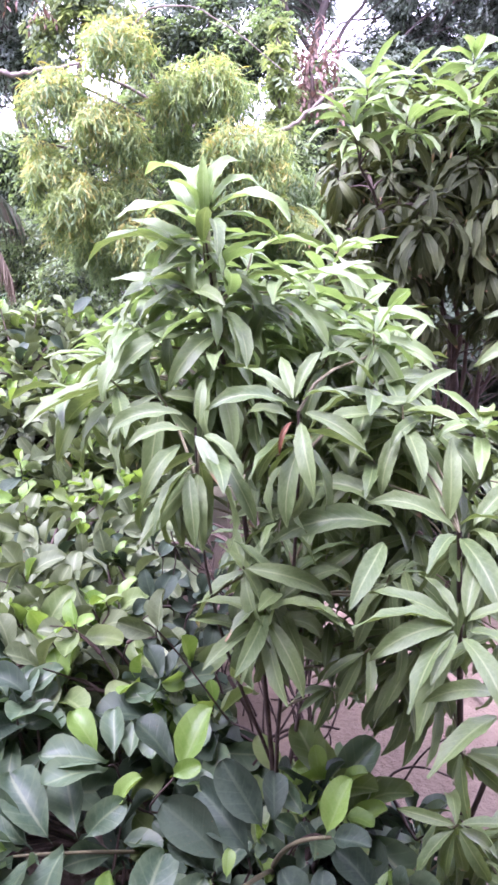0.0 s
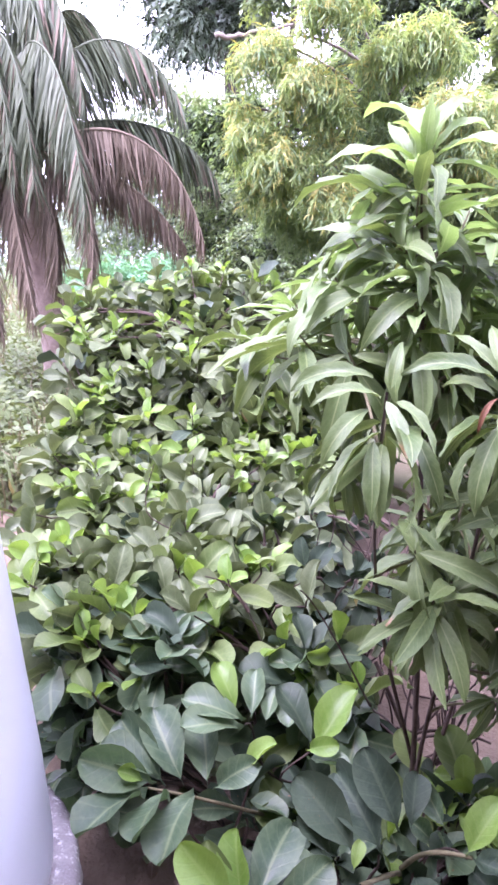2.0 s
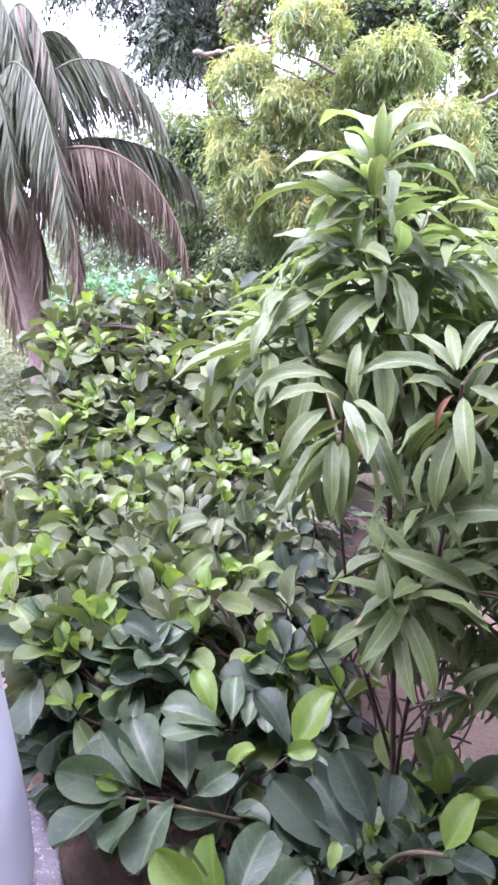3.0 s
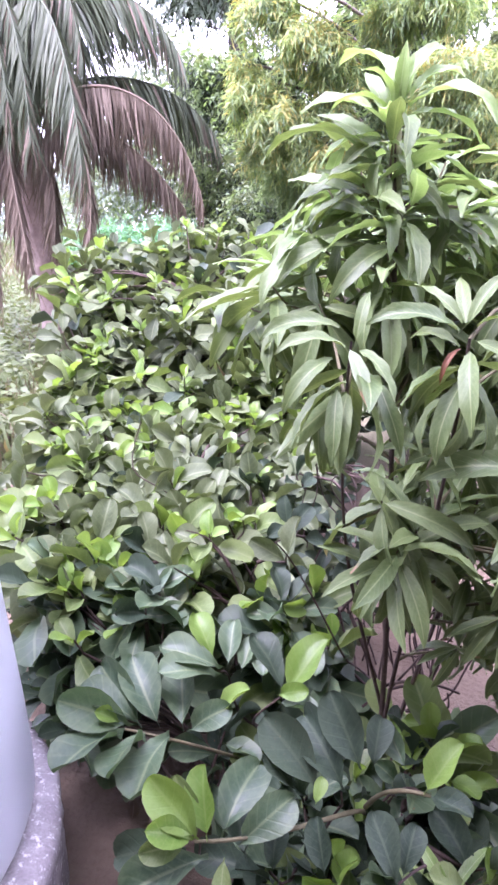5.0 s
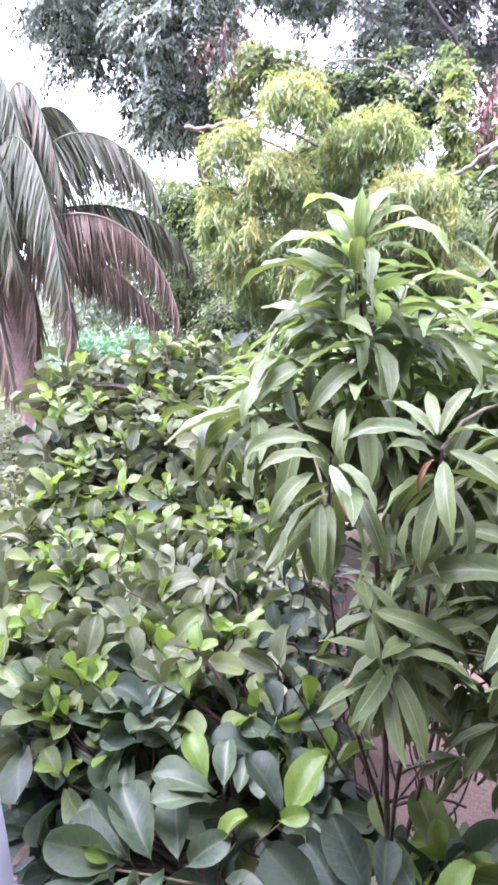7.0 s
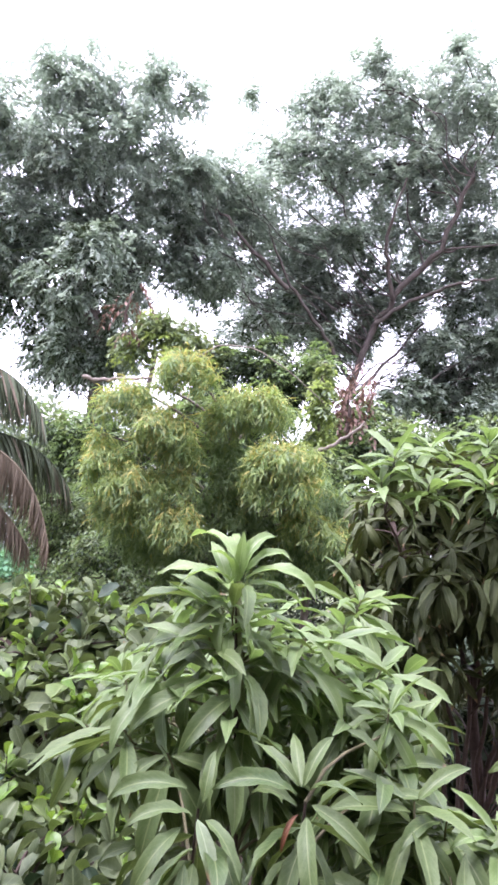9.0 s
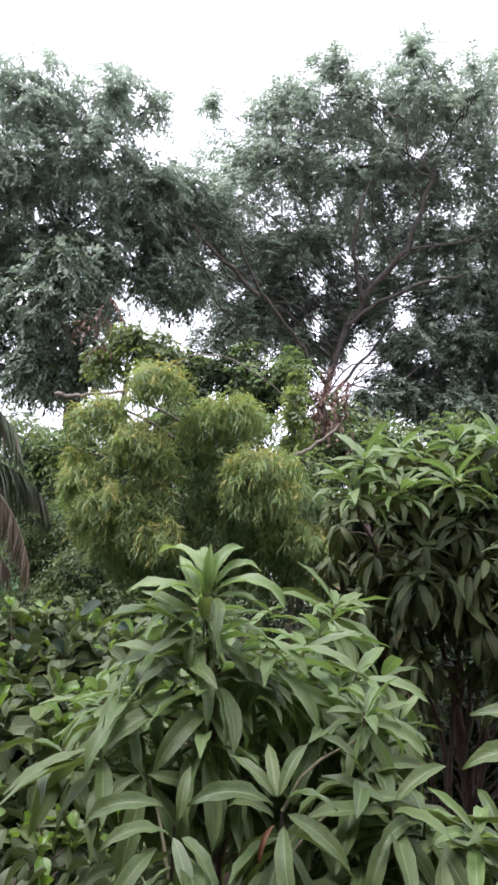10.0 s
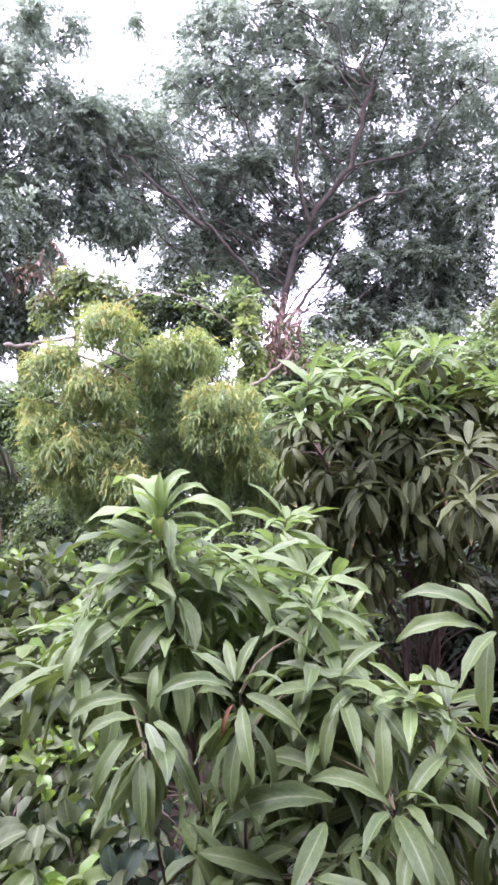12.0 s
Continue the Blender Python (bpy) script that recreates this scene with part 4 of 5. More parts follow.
            feet.append((foot, (0.8 * s[0] + 0.2 * base[0], 0.8 * s[1] + 0.2 * base[1], max(0.35, s[2] - 0.18)), 0.007 + 0.004 * g))
        if g == 0:
            for foot, tip in (((-0.10, 1.35), (-0.03, 1.08, 0.645)), ((0.0, 1.40), (0.13, 1.11, 0.655)), ((-0.20, 1.40), (-0.27, 0.93, 0.60)), ((-0.25, 1.45), (-0.52, 1.20, 0.555)), ((-0.20, 1.50), (-0.20, 1.28, 0.67)), ((-0.30, 1.50), (-0.38, 1.40, 0.61)), ((0.02, 1.38), (0.09, 0.93, 0.63))):
                feet.append(((*foot, 0.0), tip, 0.0055))
            for i in range(60):
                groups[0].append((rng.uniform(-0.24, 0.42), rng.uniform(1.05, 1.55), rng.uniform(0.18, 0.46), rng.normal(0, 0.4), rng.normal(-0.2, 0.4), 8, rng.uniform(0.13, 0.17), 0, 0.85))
            for i in range(9):
                foot = (rng.uniform(-0.05, 0.32), rng.uniform(1.62, 1.95), 0.0)
                feet.append((foot, (foot[0] + rng.normal(-0.05, 0.14), foot[1] - rng.uniform(0.05, 0.4), rng.uniform(0.5, 0.8)), 0.006))
        if g == 1:
            for i in range(34):
                foot = (rng.uniform(-0.45, 0.25), rng.uniform(1.7, 2.6), 0.0)
                feet.append((foot, (foot[0] + rng.normal(0, 0.22), foot[1] + rng.normal(0, 0.2), rng.uniform(0.6, 1.05)), 0.0045))
            for i in range(26):
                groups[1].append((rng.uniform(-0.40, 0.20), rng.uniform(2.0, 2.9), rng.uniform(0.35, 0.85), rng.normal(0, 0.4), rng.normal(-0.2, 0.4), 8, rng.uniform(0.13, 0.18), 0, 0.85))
            for i in range(12):
                foot = (rng.uniform(-0.5, -0.05), rng.uniform(1.65, 2.15), 0.0)
                feet.append((foot, (foot[0] - rng.uniform(0.0, 0.35), foot[1] + rng.normal(0, 0.2), rng.uniform(0.5, 0.85)), 0.006))
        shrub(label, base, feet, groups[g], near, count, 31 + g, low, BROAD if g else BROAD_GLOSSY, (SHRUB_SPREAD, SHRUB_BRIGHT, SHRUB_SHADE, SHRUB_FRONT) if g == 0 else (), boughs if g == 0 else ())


shrubs()


# ---- crowns of small leaves ----
def small_protos(mats, size, aspect=0.38, nu=2):
    out = []
    for m in mats:
        for bend in (0.2, 0.7):
            p = Proto(m, size, size * aspect, "diamond", bend, 0.3, 0, nu, 0)
            # one quad: stalk, side, tip, side
            p.verts = np.array([p.verts[0:2].mean(0), p.verts[3], p.verts[4:6].mean(0), p.verts[2]])
            p.quads, p.uvs = np.array([(0, 1, 2, 3)]), np.array([(0.0, 0.5), (0.5, 1.0), (1.0, 0.5), (0.5, 0.0)])
            out.append(p)
    return out


def spray(at, way, n, length, rng, k, size=(0.7, 1.25), hang=0.35):
    """Leaves to both sides along one thin twig."""
    way = unit(way)
    side = unit(np.cross(way, (0.02, 0.03, 1.0)))
    res = []
    for i in range(n):
        t = (i + 0.5) / n
        p = at + way * (length * t) + np.array([0, 0, -hang * length * t * t])
        d = way * 0.55 + side * (1 if i % 2 else -1) * rng.uniform(0.6, 1.1) + np.array([0, 0, -hang * rng.uniform(0.3, 1.6)]) + rng.normal(0, 0.22, 3)
        res.append((k(), leaf_matrix(p, d, (0, 0, 1), rng.uniform(*size), rng.normal(0, 0.4))))
    return res


def big_tree(name, label, base, trunk_line, trunk_r, blobs, mats, weights, leaf, sprays, seed, per=14, length=0.55, hang=0.35, limbs=True, bark=None, hole=0.0, category="tree", aspect=0.38, lift=False, main_limbs=()):
    """blobs: (x, y, z, radius): the masses of the crown."""
    rng = np.random.default_rng(seed)
    tree = thing(name, base, label, category)
    trunk = np.asarray(trunk_line, float)
    if trunk_r > 0:
        v, q = tube_arrays(trunk, trunk_r, trunk_r * 0.45, 10, 0.05, rng)
        part("trunk", quad_mesh("trunk", v, q), bark or BARK, tree)
    protos = small_protos(mats, leaf, aspect)
    cum = np.cumsum(weights) / np.sum(weights)
    area = np.array([b[3] ** 2 for b in blobs])
    leaves, kinds, twigs, limb_list = [], [], [], []
    bottom, top = min(b[2] - b[3] for b in blobs), max(b[2] + 0.6 * b[3] for b in blobs)
    for (bx, by, bz, br), share in zip(blobs, area / area.sum()):
        c = np.array([bx, by, bz])
        if limbs and trunk_r > 0:
            aside = np.linalg.norm((trunk - c)[:, :2], axis=1)
            d = np.linalg.norm(trunk - c, axis=1) + 1.6 * np.maximum(0, trunk[:, 2] - bz + 0.4 * br + 0.45 * aside)
            s = trunk[int(np.argmin(d))]
            limb = wander(s, c + np.array([0, 0, 0.2 * br]), 16, 0.12, rng, 0.08 * br)
            limb_list.append((limb, trunk_r * 0.20 * min(1.0, br / 1.2), 0.010, 6))
        n = int(sprays * share)
        d = rng.normal(0, 1, (n, 3))
        d /= np.linalg.norm(d, axis=1)[:, None]
        rough = np.array([noise.noise(tuple(k * 2.3 + c)) for k in d])
        at = c + d * (br * rng.random(n) ** 0.45 * (1 + 0.28 * rough))[:, None] * np.array([1, 1, 0.85])
        if hole:
            keep = np.array([noise.noise(tuple(p / max(0.55, 0.45 * br) + np.array([7.0, 3.0, 1.0]))) <= hole for p in at])
            d, at = d[keep], at[keep]
            n = len(at)
        if n == 0:
            continue
        way = d * np.array([1, 1, 0.6]) + rng.normal(0, 0.45, (n, 3))
        way /= np.linalg.norm(way, axis=1)[:, None]
        # sprays facing down take later, mostly darker leaves: underside shade put into colour
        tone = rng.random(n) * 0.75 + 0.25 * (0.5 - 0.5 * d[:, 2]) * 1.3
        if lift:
            # leaf colours darken from crown top to foot: painted light and shade
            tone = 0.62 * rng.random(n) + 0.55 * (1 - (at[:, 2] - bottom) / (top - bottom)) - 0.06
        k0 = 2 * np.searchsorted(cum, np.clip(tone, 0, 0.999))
        side = np.cross(way, np.array([0.02, 0.03, 1.0]))
        side /= np.linalg.norm(side, axis=1)[:, None]
        long = length * rng.uniform(0.7, 1.3, n)
        foot = at - way * length * 0.5
        for j in range(per):
            t = (j + 0.5) / per
            p = foot + way * (long * t)[:, None] + np.array([0, 0, -1.0]) * (hang * long * t * t)[:, None]
            go = way * 0.55 + side * ((1 if j % 2 else -1) * rng.uniform(0.6, 1.1, n))[:, None] + rng.normal(0, 0.22, (n, 3))
            go[:, 2] -= hang * rng.uniform(0.3, 1.6, n)
            leaves.append(leaf_matrices(p, go, np.tile([0.0, 0.0, 1.0], (n, 1)), rng.uniform(0.7, 1.25, n), rng.normal(0, 0.4, n)))
            kinds.append(k0 + rng.integers(0, 2, n))
        if limbs and trunk_r > 0:
            for i in range(0, n, 30):
                twigs.append((wander(limb[int(rng.integers(9, 16))], at[i], 7, 0.14, rng), 0.011, 0.004, 4))
    for line in main_limbs:
        limb_list.append((line + rng.normal(0, 0.03, line.shape), 0.055, 0.02, 7))
    for line in limb_list:
        part("limb", tubes_mesh("limb", [line]), bark or BARK, tree)
    if twigs:
        tagged(part("twig_tangle", tubes_mesh("twig_tangle", twigs), bark or BARK, tree), kind="stuff")
    tagged(part("crown", joined("crown", np.concatenate(leaves), protos, np.concatenate(kinds)), None, tree), kind="stuff")
    return tree


def back_trees():
    rng = np.random.default_rng(50)
    # tall tree behind on one side
    blobs = [(-4.4, 10.5, 10.8, 0.88), (-3.0, 10.8, 11.0, 0.76), (-2.3, 10.9, 11.0, 0.44), (-4.8, 11.1, 9.7, 1.14), (-3.6, 11.4, 10.0, 1.14), (-2.6, 11.9, 9.6, 0.95), (-4.7, 12.0, 8.4, 1.26), (-3.4, 12.4, 8.4, 1.20), (-2.2, 12.5, 8.7, 0.69), (-5.0, 12.6, 6.9, 0.85), (-4.4, 13.0, 6.1, 0.69), (-3.6, 13.0, 7.7, 0.65), (-2.4, 12.8, 8.1, 0.52), (-5.8, 10.6, 9.7, 1.26), (-6.0, 11.5, 8.1, 1.39), (-6.1, 12.1, 7.2, 1.0), (-1.9, 12.6, 9.9, 0.6), (-1.7, 12.9, 8.3, 0.6)]
    blobs += [(-4.9, 13.2, 6.1, 0.77), (-3.8, 13.5, 6.4, 0.64), (-2.0, 13.4, 7.95, 0.5), (-4.2, 13.0, 7.3, 0.77), (-4.0, 10.4, 6.6, 0.60), (-3.4, 10.8, 6.3, 0.55), (-3.9, 10.8, 5.6, 0.50), (-3.3, 11.1, 5.5, 0.45), (-3.5, 10.3, 7.2, 0.60)]
    line = np.concatenate([wander((-4.1, 13.6, 0), (-4.0, 12.9, 6.2), 14, 0.03, rng), wander((-4.0, 12.8, 6.4), (-4.0, 11.6, 9.8), 10, 0.04, rng)])
    big_tree("tall_broadleaf_tree", "tall dark-green tree with a dense ragged crown", (-4.1, 13.6, 0.0), line, 0.2, blobs, (CANOPY_HAZED, CANOPY, CANOPY_SHADED), (6, 3, 2), 0.13, 10500, 51, 14, 0.45, 0.5, True, DARK_BARK, 0.12, lift=True)
    # wide spreading tree
    high = [(0.1, 13.1, 12.6, 0.81), (1.1, 12.9, 12.8, 0.96), (2.3, 12.9, 12.6, 1.04), (3.4, 12.6, 12.7, 1.04), (4.5, 12.4, 12.5, 1.18), (-0.7, 13.7, 11.7, 1.04), (0.7, 13.8, 11.7, 1.33), (2.0, 13.8, 11.5, 1.33), (3.3, 13.5, 11.5, 1.33), (4.6, 13.3, 11.3, 1.33), (-1.3, 13.0, 12.7, 0.36), (1.5, 12.4, 13.3, 0.44), (3.1, 12.1, 13.4, 0.52), (6.3, 12.8, 11.0, 1.63), (6.6, 13.9, 8.9, 1.63)]
    low = [(-1.2, 14.5, 10.5, 0.67), (-0.2, 14.7, 10.2, 1.18), (1.3, 14.7, 10.1, 1.33), (2.9, 14.5, 10.2, 1.33), (4.4, 14.2, 9.9, 1.33), (5.5, 13.9, 9.9, 1.33), (-0.9, 15.3, 9.0, 0.89), (0.3, 15.6, 8.4, 0.96), (1.4, 15.4, 8.6, 1.04), (3.3, 15.1, 8.7, 1.04), (4.7, 15.0, 8.2, 1.18), (5.6, 15.0, 7.4, 1.11), (4.0, 15.6, 7.1, 0.96), (0.1, 14.1, 6.6, 0.72), (2.6, 14.1, 6.0, 0.59), (6.8, 15.0, 7.0, 1.2)]
    low += [(-1.3, 15.8, 7.9, 0.67), (-0.3, 15.6, 8.3, 0.89), (0.9, 15.9, 7.7, 0.81), (2.0, 15.7, 8.0, 0.67), (2.7, 16.1, 6.3, 0.74), (3.4, 15.6, 7.4, 0.89), (4.4, 15.6, 6.5, 0.89), (5.4, 15.3, 6.6, 0.89), (5.8, 14.6, 8.3, 0.89), (-1.8, 15.2, 9.2, 0.67), (0.2, 15.2, 9.3, 0.89), (4.0, 14.3, 8.7, 0.85), (4.9, 13.9, 8.8, 0.85), (4.6, 14.6, 7.6, 0.75), (5.4, 14.4, 7.3, 0.75), (3.3, 14.9, 7.7, 0.65), (2.2, 14.9, 8.3, 0.65), (1.4, 15.3, 7.5, 0.55), (0.2, 15.0, 8.3, 0.60), (5.4, 14.8, 6.3, 0.65), (3.9, 15.1, 6.7, 0.60), (2.7, 14.5, 9.0, 0.60)]
    low += [(-1.7, 12.4, 10.2, 0.55), (-1.4, 13.1, 9.6, 0.69), (-2.0, 12.7, 9.0, 0.67), (-1.5, 13.4, 8.3, 0.57), (-0.9, 13.0, 10.3, 0.76), (-1.1, 13.7, 9.2, 0.65), (-2.1, 11.5, 9.7, 0.51), (-1.1, 14.1, 7.4, 0.5), (-1.8, 13.7, 9.0, 0.52), (-2.4, 12.2, 8.8, 0.59), (-0.6, 14.0, 7.8, 0.55), (3.2, 14.4, 6.3, 0.55), (4.2, 14.4, 6.3, 0.63), (5.1, 14.3, 6.6, 0.52), (3.6, 14.1, 7.4, 0.55), (4.8, 14.1, 7.5, 0.65), (0.8, 14.6, 7.5, 0.47), (2.4, 14.5, 8.1, 0.54)]
    low += [(3.2, 14.6, 6.1, 0.55), (3.7, 14.4, 6.1, 0.60), (4.3, 14.2, 6.1, 0.60), (4.8, 14.0, 5.9, 0.60), (5.2, 13.8, 5.7, 0.55), (4.1, 14.8, 5.7, 0.50), (4.8, 14.6, 5.6, 0.50)]
    low += [(0.0, 13.9, 9.6, 0.5), (0.7, 14.3, 9.3, 0.65), (1.2, 13.8, 9.8, 0.55), (1.8, 14.3, 9.3, 0.6), (0.2, 14.6, 8.7, 0.65), (1.0, 14.9, 8.5, 0.65), (1.7, 14.9, 8.6, 0.6), (-0.2, 14.2, 9.2, 0.5)]
    bend = np.array([(1.0, 15.6, 0.0), (1.15, 15.3, 3.0), (1.41, 15.06, 5.71), (1.63, 14.77, 6.62), (1.90, 14.45, 7.68), (2.43, 13.88, 8.55), (3.16, 13.33, 9.27), (3.60, 12.54, 10.6)])
    t = np.linspace(0, len(bend) - 1, 30)
    line = np.stack([np.interp(t, np.arange(len(bend)), bend[:, k]) for k in range(3)], -1) + rng.normal(0, 0.035, (30, 3))
    main_limbs = [
        bezier((1.96, 14.23, 7.78), (2.74, 13.70, 8.43), (3.45, 13.30, 8.45), (4.33, 12.90, 8.48), 14),
        bezier((1.60, 14.80, 6.5), (0.76, 13.88, 7.39), (0.09, 13.37, 7.83), (-0.59, 12.74, 8.95), 16),
        bezier((-0.10, 13.2, 8.0), (-0.80, 12.78, 8.65), (-1.40, 12.51, 8.95), (-1.75, 12.23, 9.30), 12),
        bezier((2.30, 13.90, 8.35), (1.83, 13.34, 9.10), (1.94, 12.85, 9.51), (2.23, 12.36, 10.43), 14),
        bezier((1.45, 15.0, 6.0), (2.0, 14.8, 6.6), (2.7, 14.6, 7.4), (3.1, 14.4, 8.0), 12),
    ]
    big_tree("spreading_tree", "wide spreading tree with feathery dark foliage and crooked grey limbs", (1.0, 15.6, 0.0), line, 0.11, high + low, (CANOPY_HAZED, CANOPY, CANOPY_SHADED), (6, 3, 2), 0.12, 25600, 52, 14, 0.45, 0.35, True, DARK_BARK, 0.10, lift=True, main_limbs=main_limbs)
    # small yellow-green tree between
    line = wander((-2.2, 10.4, 0), (-2.1, 9.8, 5.2), 14, 0.04, rng)
    big_tree("small_tree", "small yellow-green tree in front of the tall ones", (-2.2, 10.4, 0.0), line, 0.08, [(-2.1, 9.7, 5.55, 0.40), (-1.6, 9.7, 5.45, 0.36), (-2.5, 9.8, 5.3, 0.30), (-1.2, 9.8, 5.2, 0.3)], (CANOPY_LIGHT, DROOP), (3, 1), 0.12, 300, 53, 14, 0.35, 0.5)


def drooping_tree():
    rng = np.random.default_rng(60)
    base = (-0.6, 7.5, 0.0)
    light = [(-1.03, 6.11, 3.84, 0.23), (-1.63, 6.17, 3.52, 0.20), (-1.45, 6.26, 3.61, 0.13), (-1.19, 6.14, 3.22, 0.25), (-1.01, 6.26, 3.11, 0.17), (-1.69, 6.20, 2.90, 0.18), (-1.41, 6.14, 2.67, 0.22), (-1.29, 6.29, 2.46, 0.21), (-1.00, 6.33, 2.78, 0.16), (-0.93, 6.22, 2.33, 0.19), (-0.42, 6.38, 3.58, 0.21), (-0.19, 6.28, 3.60, 0.20), (-0.61, 6.50, 3.50, 0.15), (-0.03, 6.19, 3.05, 0.21), (0.23, 6.29, 3.07, 0.19), (0.12, 6.25, 2.78, 0.23), (-0.13, 6.34, 2.81, 0.18), (0.56, 6.44, 2.37, 0.15), (0.31, 6.51, 2.50, 0.18), (-1.62, 6.49, 2.46, 0.15), (-1.84, 6.35, 3.10, 0.11)]
    mid = [(-0.63, 6.66, 3.20, 0.18), (-0.44, 6.72, 2.91, 0.22), (-0.58, 6.78, 2.62, 0.20), (-0.28, 6.82, 2.45, 0.24), (0.06, 6.86, 2.29, 0.24), (-0.69, 6.86, 2.20, 0.26), (-1.17, 6.88, 2.09, 0.28), (0.50, 6.86, 2.78, 0.22), (0.75, 6.90, 2.61, 0.22), (1.00, 6.97, 2.32, 0.26), (0.59, 7.11, 2.07, 0.31), (-0.14, 7.03, 1.92, 0.30), (-0.81, 7.05, 1.78, 0.33), (-1.44, 6.85, 2.23, 0.24), (1.21, 7.13, 2.03, 0.28), (0.01, 6.69, 3.60, 0.15), (0.37, 6.84, 2.90, 0.18)]
    tree = thing("drooping_tree", base, "yellow-green tree with hanging bunches of narrow leaves", "tree")
    trunk = wander(base, (-0.6, 7.0, 3.4), 14, 0.04, rng)
    v, q = tube_arrays(trunk, 0.10, 0.04, 8, 0.06, rng)
    part("trunk", quad_mesh("trunk", v, q), DARK_BARK, tree)
    protos = [Proto(m, 0.135, 0.0135, "lance", b, 0.3, 0.0, 2, 0) for m in (DROOP, DROOP_SHADED, DROOP_GOLD) for b in (0.3, 0.9, 1.4)]
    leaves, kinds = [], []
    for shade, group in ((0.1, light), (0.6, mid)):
        for x, y, z, r in group:
            c = np.array([x, y, z])
            gold = rng.uniform(0.1, 0.65) if shade < 0.5 else 0.03
            s = trunk[int(np.argmin(np.linalg.norm(trunk - c, axis=1) + 1.5 * np.maximum(0, trunk[:, 2] - z + 0.3)))]
            line = bezier(s, (s + c) / 2 + np.array([0, 0, 0.3]), c + np.array([0, 0.05, 0.7 * r]), c + np.array([0, 0, 0.2 * r]), 10)
            part("limb", tubes_mesh("limb", [(line, 0.020, 0.005, 5)]), BARK, tree)
            # tassels hang from a low dome over the limb's end, longest at its rim
            n = int((135 if shade < 0.5 else 95) * (r / 0.25) ** 2)
            d = rng.normal(0, 1, (n, 3))
            d[:, 2] = np.abs(d[:, 2]) * 0.9 - 0.15
            d /= np.linalg.norm(d, axis=1)[:, None]
            lump = 1 + 0.6 * np.array([noise.noise(tuple(k * 2.2 + c * 3)) for k in d])
            at = c + d * (r * rng.uniform(0.5, 1.12, n) * lump)[:, None] * np.array([1.0, 0.9, 1.02])
            drop = rng.uniform(0.002, 0.0125, n)
            # share of dark copies, rising toward each clump's underside: painted shade
            shaded_share = shade + np.clip(0.15 - 0.5 * d[:, 2], 0, 0.5)
            for j in range(26):
                a = j * 2.4 + rng.normal(0, 0.3, n)
                way = np.stack([np.cos(a) * 0.75, np.sin(a) * 0.75, rng.uniform(-1.25, 0.3, n)], -1) + d * np.array([0.5, 0.5, 0.15])
                up = np.concatenate([0.4 * d[:, :2], np.ones((n, 1))], 1)
                down = np.stack([d[:, 0] * 0.003 * j, d[:, 1] * 0.003 * j, -drop * j], -1)
                leaves.append(leaf_matrices(at + down, way, up, rng.uniform(0.6, 1.15, n), rng.normal(0, 0.4, n)))
                deep = shaded_share + 0.014 * j
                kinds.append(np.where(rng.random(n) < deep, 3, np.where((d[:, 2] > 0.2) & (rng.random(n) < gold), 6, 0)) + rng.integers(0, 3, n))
    leaves, kinds = np.concatenate(leaves), np.concatenate(kinds)
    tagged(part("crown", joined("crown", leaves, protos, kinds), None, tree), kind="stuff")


def leafy_post():
    """A thin stump overgrown with light-green leaves."""
    line = wander((0.42, 7.3, 0.0), (0.43, 6.95, 4.3), 12, 0.01, np.random.default_rng(64))
    big_tree("overgrown_stump", "thin stump overgrown with light-green leaves", (0.42, 7.3, 0.0), line, 0.05, [(0.42, 6.98, 3.45, 0.13), (0.43, 6.95, 3.75, 0.13), (0.42, 6.95, 4.0, 0.11), (0.43, 6.95, 4.22, 0.08)], (CANOPY_LIGHT, DROOP), (1, 1), 0.09, 200, 65, 10, 0.18, 0.5, False)


